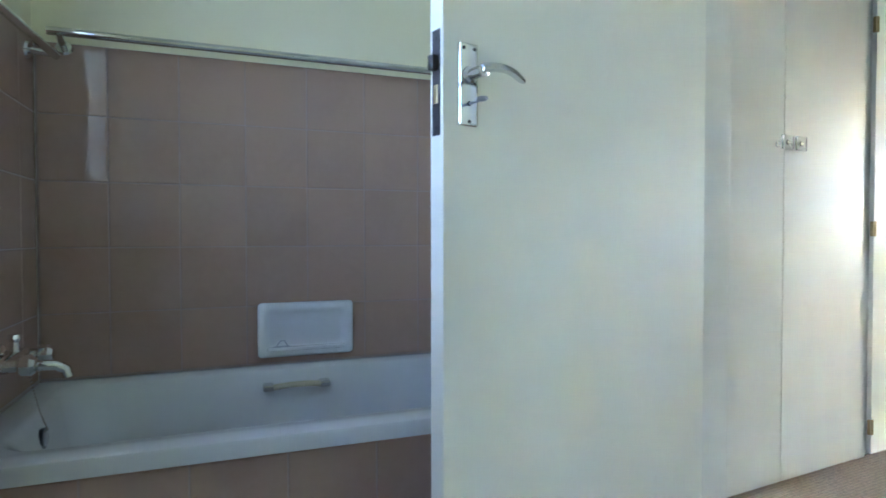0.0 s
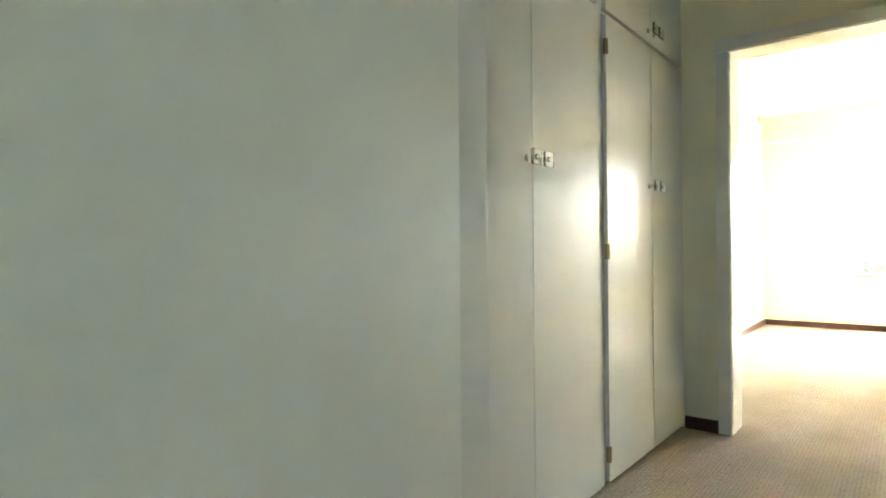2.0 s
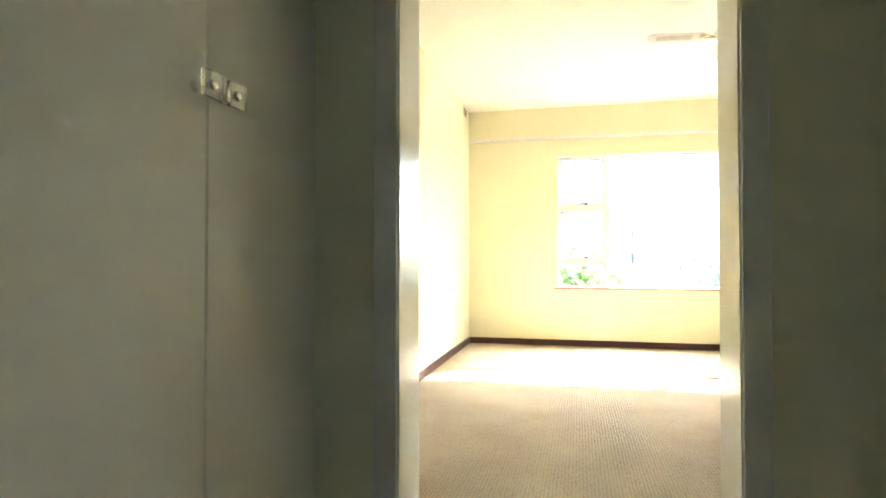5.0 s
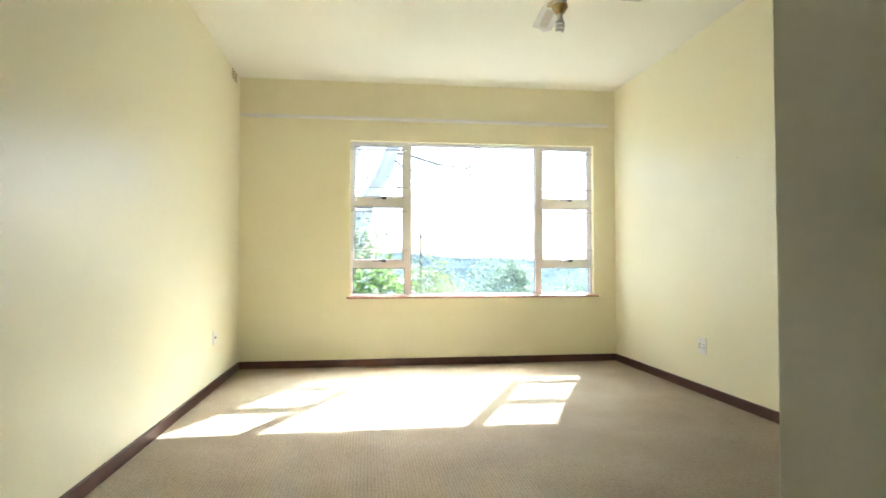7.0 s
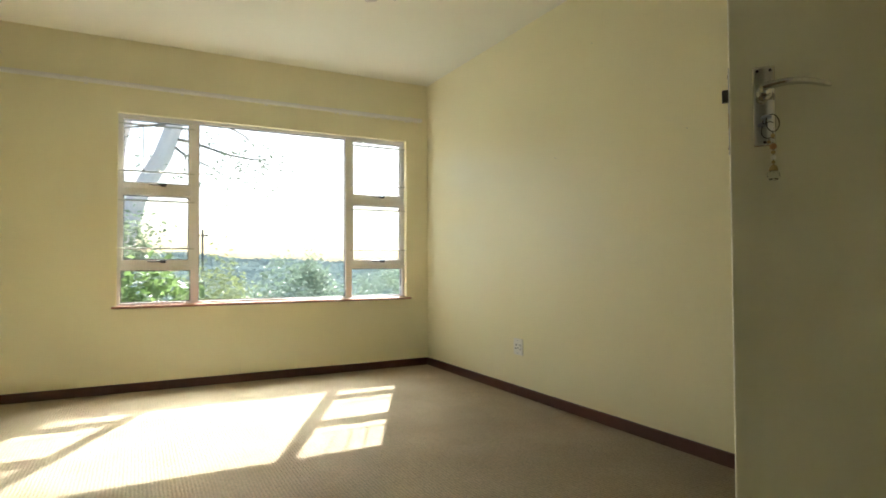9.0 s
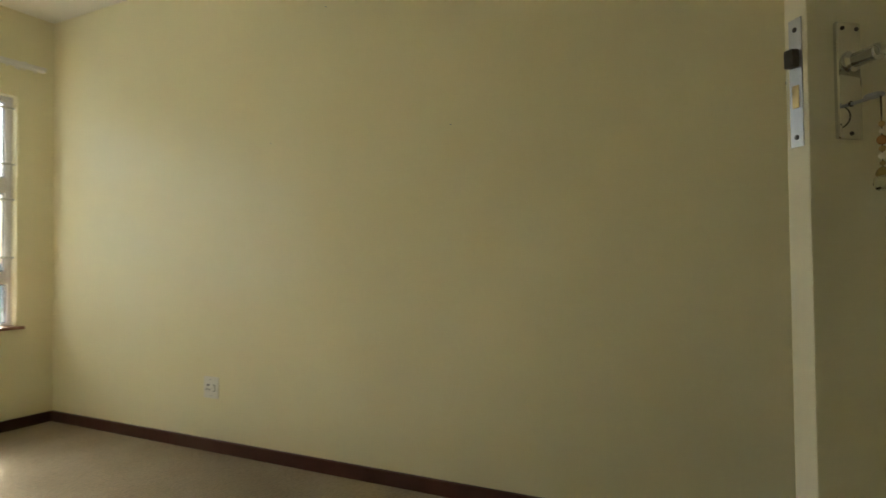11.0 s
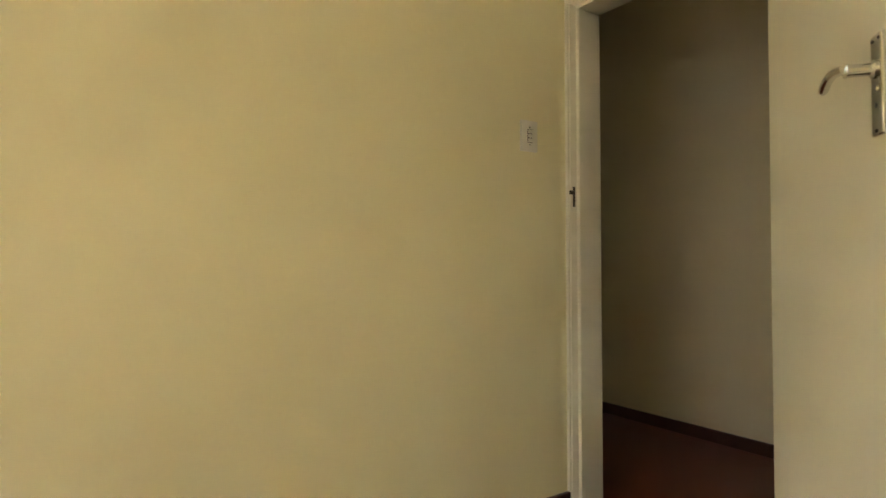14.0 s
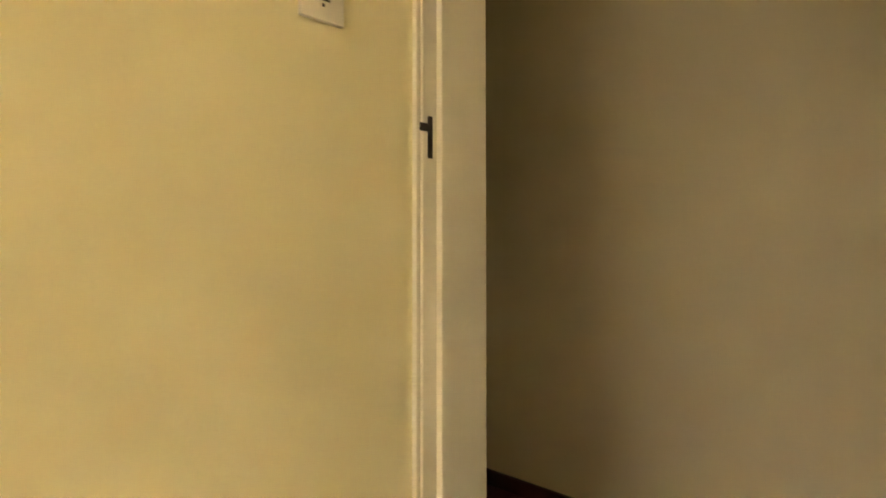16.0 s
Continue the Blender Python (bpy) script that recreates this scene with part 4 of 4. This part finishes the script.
def wall_rail(name, a, b, posts, label):
    r = root(name, pose(0, 0, 0), label, "rail", "bathroom rails")
    a, b = Vector(a), Vector(b)
    part("rail_tube", rod(bmesh.new(), a, b, 0.0125, seg=16), CHROME, r)
    for u, wall, ax in posts:
        p = a + (b - a) * u
        w = Vector(wall(p))
        d = (p - w)
        bm = bmesh.new()
        tube(bm, [w, w + d * 0.5, p - d.normalized() * 0.002], 0.0095, 12)
        f = w + d.normalized() * 0.008
        rod(bm, w, f, 0.026, 0.022, 18)
        part("wall_bracket", bm, CHROME, r)
    return r


wall_rail("towel_rail", (XB + 0.070, -4.225, 1.566), (XB + 0.070, -2.78, 1.564), [(0.02, lambda p: (XB + 0.0005, p.y, p.z - 0.03), 0), (0.97, lambda p: (XB + 0.0005, p.y, p.z - 0.03), 0)], "long chrome rail fixed along the tiled bath wall")
wall_rail("grab_rail", (-1.143, YB + 0.070, 1.496), (-0.56, YB + 0.070, 1.466), [(0.03, lambda p: (p.x, YB + 0.0005, p.z + 0.006), 0), (0.95, lambda p: (p.x, YB + 0.0005, p.z), 0)], "chrome grab rail fixed on the tap wall")


def bath_window(name, x0, x1, z0, z1, bars, label):
    r = root(name, pose(0, YB - 0.045, 0), label, "window", kind="structure")
    for b in ((x0, x0 + 0.04, z0, z1), (x1 - 0.04, x1, z0, z1), (x0 + 0.04, x1 - 0.04, z0, z0 + 0.04), (x0 + 0.04, x1 - 0.04, z1 - 0.04, z1)):
        part("window_frame", boxes((b[0], b[1], -0.012, 0.016, b[2], b[3]), bev=0.004), WINPAINT, r)
    for z in bars:
        part("transom", boxes((x0 + 0.04, x1 - 0.04, -0.012, 0.016, z - 0.022, z + 0.022), bev=0.004), WINPAINT, r)
    edges = [z0 + 0.018] + list(bars) + [z1 - 0.018]
    for lo, hi in zip(edges, edges[1:]):
        g = part("pane", boxes((x0 + 0.04, x1 - 0.04, -0.002, 0.002, lo + 0.022, hi - 0.022)), GLASS, r)
        g.visible_shadow = False


bath_window("window_2", *BWINDOWS[0], (1.390, 1.550), "white-painted bathroom window with three lights")
bath_window("window_3", *BWINDOWS[1], (1.62,), "white-painted bathroom window with two lights")

# ---- outdoors ----
def ground_z(x, y):
    d = max(0.0, y - 5.2)
    z = -0.9 - 0.16 * min(d, 12) - 0.10 * max(0.0, min(d - 12, 60))
    z += 0.056 * max(0.0, min(d - 110, 260)) * (1.0 - 0.0022 * max(-250.0, min(x, 250.0)))
    z += (0.4 + 0.012 * min(d, 300)) * noise.noise(Vector((x * 0.02, y * 0.02, 3.1))) if d > 8 else 0
    return z


def ground():
    xs = [-2500, -1200, -600, -300, -180, -120, -80, -50, -30, -20, -12, -6, -2, 2, 6, 12, 20, 30, 50, 80, 120, 180, 300, 600, 1200, 2500]
    ys = [-2500, -800, -200, -50, -12, -5, 0, 5.2, 7, 9, 12, 16, 22, 30, 40, 52, 66, 82, 100, 120, 145, 175, 210, 250, 300, 350, 420, 600, 1200, 2500]
    bm = bmesh.new()
    g = [[bm.verts.new((x, y, ground_z(x, y))) for x in xs] for y in ys]
    for A, B in zip(g, g[1:]):
        for i in range(len(xs) - 1):
            bm.faces.new((A[i], A[i + 1], B[i + 1], B[i]))
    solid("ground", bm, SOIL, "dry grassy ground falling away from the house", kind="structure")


ground()
rng = np.random.default_rng(7)


def leaves_mesh(name, centres, size, material):
    """Many small folded leaves, one at each centre."""
    n = len(centres)
    c = np.asarray(centres)
    a = rng.normal(size=(n, 3))
    a[:, 2] *= 0.6
    a /= np.linalg.norm(a, axis=1, keepdims=True)
    b = rng.normal(size=(n, 3))
    b -= (b * a).sum(1, keepdims=True) * a
    b /= np.linalg.norm(b, axis=1, keepdims=True)
    nn = np.cross(a, b)
    s = size * rng.uniform(0.6, 1.3, (n, 1))
    v = np.stack([c - a * s * 0.5, c + b * s * 0.24 + nn * s * 0.06, c + a * s * 0.5, c - b * s * 0.24 + nn * s * 0.06], 1).reshape(-1, 3)
    f = []
    for i in range(n):
        k = 4 * i
        f += [(k, k + 1, k + 2), (k, k + 2, k + 3)]
    me = bpy.data.meshes.new(name)
    me.from_pydata(v.tolist(), [], f)
    me.materials.append(material)
    return me


def clumps(centre, radii, k, per, spread):
    c = []
    for _ in range(k):
        d = rng.normal(size=3)
        d /= np.linalg.norm(d)
        p = np.array(centre) + d * np.array(radii) * rng.uniform(0.35, 1.0) ** 0.5
        c.append(p + rng.normal(size=(per, 3)) * spread * rng.uniform(0.6, 1.3))
    return np.concatenate(c)


def bush(name, x, y, top, radii, k, per, spread, size, material, label, category="bush", base=None):
    z0 = ground_z(x, y) - 0.05
    r = root(name, pose(x, y, z0), label, category, "garden bushes" if name == "bush" else "")
    cz = top - radii[2] - z0
    bm = bmesh.new()
    for i in range(6):
        a = i * 1.05 + rng.uniform(0, 0.4)
        e = Vector((math.cos(a) * radii[0] * 0.55, math.sin(a) * radii[1] * 0.55, cz + radii[2] * 0.35))
        mid = e * 0.5 + Vector((0, 0, 0.12 * cz))
        tube(bm, [(0.04 * math.cos(a), 0.04 * math.sin(a), 0), mid, e], [0.05, 0.032, 0.010], 6)
    part("trunk", bm, TWIG, r)
    c = clumps((0, 0, cz), radii, k, per, spread)
    c = c[c[:, 2] > 0.1]
    ob = new("crown", leaves_mesh("crown", c, size, material))
    ob.parent = r
    return r


bush("shrub", -0.38, 8.9, 2.05, (0.90, 0.7, 1.5), 105, 46, 0.15, 0.09, LEAF4, "loose grey-green garden shrub by the window", "shrub")
bush("shrub", 0.20, 8.0, 0.98, (0.52, 0.4, 0.75), 34, 24, 0.13, 0.17, LEAF1, "low large-leaved bright green shrub under the window", "shrub")
bush("sapling", 1.62, 13.2, 1.18, (0.66, 0.6, 1.4), 90, 42, 0.14, 0.095, LEAF3, "slender yellow-green young tree", "tree")
bush("bush", 4.05, 15.8, 1.22, (1.45, 1.2, 1.6), 190, 64, 0.16, 0.10, LEAF2, "dense rounded grey-green garden bush")
bush("bush", 7.0, 17.0, 0.80, (1.6, 1.3, 1.4), 150, 60, 0.18, 0.10, LEAF2, "dense rounded grey-green garden bush")
bush("bush", 2.55, 18.5, 0.35, (1.5, 1.2, 1.2), 110, 55, 0.18, 0.08, LEAF3, "low loose yellow-green garden bush")
bush("bush", 0.0, 17.0, 1.35, (1.6, 1.2, 1.7), 130, 55, 0.2, 0.10, LEAF2, "dense rounded grey-green garden bush")


def gum_tree():
    z0 = ground_z(-0.6, 12.4) - 0.1
    r = root("gum_tree", pose(-0.55, 12.4, z0), "leaning pale-barked gum tree with sparse foliage", "tree")
    bm = bmesh.new()
    P = [(0, 0, 0), (0.12, 0, 1.5), (0.33, 0, 3.0), (0.645, 0, 4.38), (1.08, 0, 5.20), (1.40, 0, 6.15), (1.95, -0.1, 8.0), (2.45, -0.2, 10.0)]
    tube(bm, P, [0.30, 0.25, 0.20, 0.18, 0.165, 0.15, 0.10, 0.05], 12)
    tube(bm, [(0.40, 0, 3.4), (0.28, 0.1, 4.5), (0.34, 0.15, 5.37), (0.51, 0.2, 6.13), (0.85, 0.2, 7.8)], [0.16, 0.14, 0.13, 0.11, 0.05], 10)
    part("trunk", bm, GUM, r)
    lim = bmesh.new()
    tips = []
    specs = [((1.21, 0, 5.6), (1, -0.2, -0.02), 2.4), ((1.42, 0, 6.2), (0.9, 0.2, -0.30), 2.0), ((1.62, 0, 6.9), (1, -0.3, 0.3), 2.8), ((1.92, 0, 7.9), (1.0, -0.5, 0.4), 3.0), ((2.2, -0.1, 9.0), (1.0, -0.6, 0.2), 2.8),
             ((0.49, 0.2, 6.0), (-1, -0.3, 0.3), 1.8), ((0.80, 0.2, 7.6), (-0.8, 0.2, 0.5), 1.6), ((2.42, -0.2, 9.9), (0.6, -0.3, 0.8), 2.0), ((2.3, -0.1, 9.4), (1.0, 0.0, 0.25), 3.0),
             ((1.31, 0, 5.9), (-1, -0.2, -0.35), 1.3), ((1.18, 0, 5.5), (0.8, -0.3, -0.55), 1.2)]
    for a, d, ln in specs:
        a, d = Vector(a), Vector(d).normalized()
        pts, q = [a], a.copy()
        for i in range(6):
            d = (d + Vector(rng.normal(size=3)) * 0.16).normalized()
            q = q + d * ln / 6
            pts.append(q.copy())
            if i > 0:
                for _ in range(2):
                    e = (d + Vector(rng.normal(size=3)) * 0.7).normalized()
                    q2 = q + e * rng.uniform(0.3, 0.7)
                    tube(lim, [q, (q + q2) / 2 + Vector((0, 0, -0.03)), q2], [0.008, 0.005, 0.002], 5)
                    tips.append(q2)
        tube(lim, pts, [0.036 - 0.0050 * i for i in range(7)], 6)
        tips.append(q)
    part("limb", lim, TWIG, r)
    c = np.concatenate([np.array(t) + rng.normal(size=(9, 3)) * np.array([0.17, 0.17, 0.15]) - np.array([0, 0, 0.08]) for t in tips])
    ob = new("crown", leaves_mesh("crown", c, 0.10, LEAFG))
    ob.parent = r


gum_tree()


def utility_pole():
    x, y = 6.6, 70.0
    z0 = ground_z(x, y) - 0.2
    r = root("utility_pole", pose(x, y, z0), "weathered wooden utility pole on the slope", "utility pole")
    h = 4.95 - z0
    part("pole", rod(bmesh.new(), (0, 0, 0), (0, 0, h), 0.17, 0.11, 10), POLEW, r)
    part("crossarm", boxes((-0.55, 0.55, -0.06, 0.06, h - 0.75, h - 0.62)), POLEW, r)
    for xx in (-0.48, 0.0, 0.48):
        bm = bmesh.new()
        lathe(bm, [(0, 0), (0.05, 0), (0.06, 0.06), (0.035, 0.14), (0, 0.15)], (xx, 0, h - 0.62), 8)
        part("insulator", bm, CERAMIC, r)


utility_pole()


def far_woods():
    """Bush-covered slopes beyond the garden, as one mass of leaf clumps."""
    n, per = 10000, 11
    y = 22 + (440 - 22) * rng.uniform(size=n) ** 1.15
    x = rng.uniform(-0.5, 0.75, n) * (y + 10)
    size = (0.30 + 0.0036 * y) * rng.uniform(0.7, 1.3, n)
    z = np.array([ground_z(a, b) for a, b in zip(x, y)]) + 0.2 * size
    c = np.repeat(np.stack([x, y, z], 1), per, 0)
    sz = np.repeat(size, per)[:, None]
    c = c + rng.normal(size=(n * per, 3)) * sz * np.array([0.9, 0.9, 0.34])
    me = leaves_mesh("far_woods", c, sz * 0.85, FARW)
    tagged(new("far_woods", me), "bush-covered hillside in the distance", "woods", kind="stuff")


far_woods()


# ---- bathroom tiles, last ----
BATHROOM = {"floor_bathroom", "wall_bathroom_west", "wall_bathroom_south", "wall_bathroom_east", "wall_tiling_west", "wall_tiling_south", "bath_panel",
            "bath", "bath_plug", "bath_mixer", "soap_dish", "towel_rail", "grab_rail", "window_2", "window_3"}


def tile_walls():
    S, G = 0.2085, 0.0027
    cache = {}

    def piece(w, h, parent, m):
        key = (round(w, 4), round(h, 4))
        if key not in cache:
            bm = bmesh.new()
            box(bm, -w / 2, w / 2, -h / 2, h / 2, -0.005, 0.0, 0.0018, 1)
            cache[key] = to_mesh("tile", bm, TILEM)
        ob = new("tile", cache[key])
        ob.parent = parent
        ob.matrix_basis = m

    def cuts(lo, hi, line):
        k = math.ceil((lo - line) / S + 0.1)
        edges = [lo]
        while line + k * S < hi - 0.03:
            edges.append(line + k * S)
            k += 1
        return edges + [hi]

    zc = cuts(RIM + 0.003, 1.553, 0.706)
    yc = cuts(YB + 0.004, -2.66, -3.037)
    beds = structure("wall_tiling_west", GROUT, (XB - 0.008, XB - 0.0012, YB, -2.66, 0, 1.552), label="pink-beige glazed wall tiles behind the bath")
    for a, b in zip(yc, yc[1:]):
        for c, d in zip(zc, zc[1:]):
            piece(b - a - G, d - c - G, beds, Matrix.Translation((XB, (a + b) / 2, (c + d) / 2)) @ Matrix(((0, 0, 1, 0), (1, 0, 0, 0), (0, 1, 0, 0), (0, 0, 0, 1))))
    xc = cuts(XB + 0.004, 0.44, -1.054)
    bed2 = structure("wall_tiling_south", GROUT, (XB - 0.001, BWX0, YB - 0.008, YB - 0.0012, 0, 1.552), (BWX0, 0.44, YB - 0.008, YB - 0.0012, 0, BWZ0), label="pink-beige glazed wall tiles behind the taps")
    for a, b in zip(xc, xc[1:]):
        for c, d in zip(zc, zc[1:]):
            if b > BWX0 + 0.01:
                if c > BWZ0 - 0.05:
                    continue
                d = min(d, BWZ0)
            piece(b - a - G, d - c - G, bed2, Matrix.Translation(((a + b) / 2, YB, (c + d) / 2)) @ Matrix(((-1, 0, 0, 0), (0, 0, 1, 0), (0, 1, 0, 0), (0, 0, 0, 1))))
    bed3 = structure("bath_panel", GROUT, (TUBX - 0.05, TUBX - 0.0132, YB, TUBY, 0, RIM - 0.044), label="pink-beige tiled front panel of the bath")
    zp = cuts(0.002, RIM - 0.045, 0.245)
    yp = cuts(YB + 0.004, TUBY, -3.60)
    for a, b in zip(yp, yp[1:]):
        for c, d in zip(zp, zp[1:]):
            piece(b - a - G, d - c - G, bed3, Matrix.Translation((TUBX - 0.012, (a + b) / 2, (c + d) / 2)) @ Matrix(((0, 0, 1, 0), (1, 0, 0, 0), (0, 1, 0, 0), (0, 0, 0, 1))))


tile_walls()
for ob in list(scene.collection.objects):
    if ob.parent is None and ob.name.split(".")[0] in BATHROOM:
        ob.matrix_basis = BATH_TURN @ ob.matrix_basis
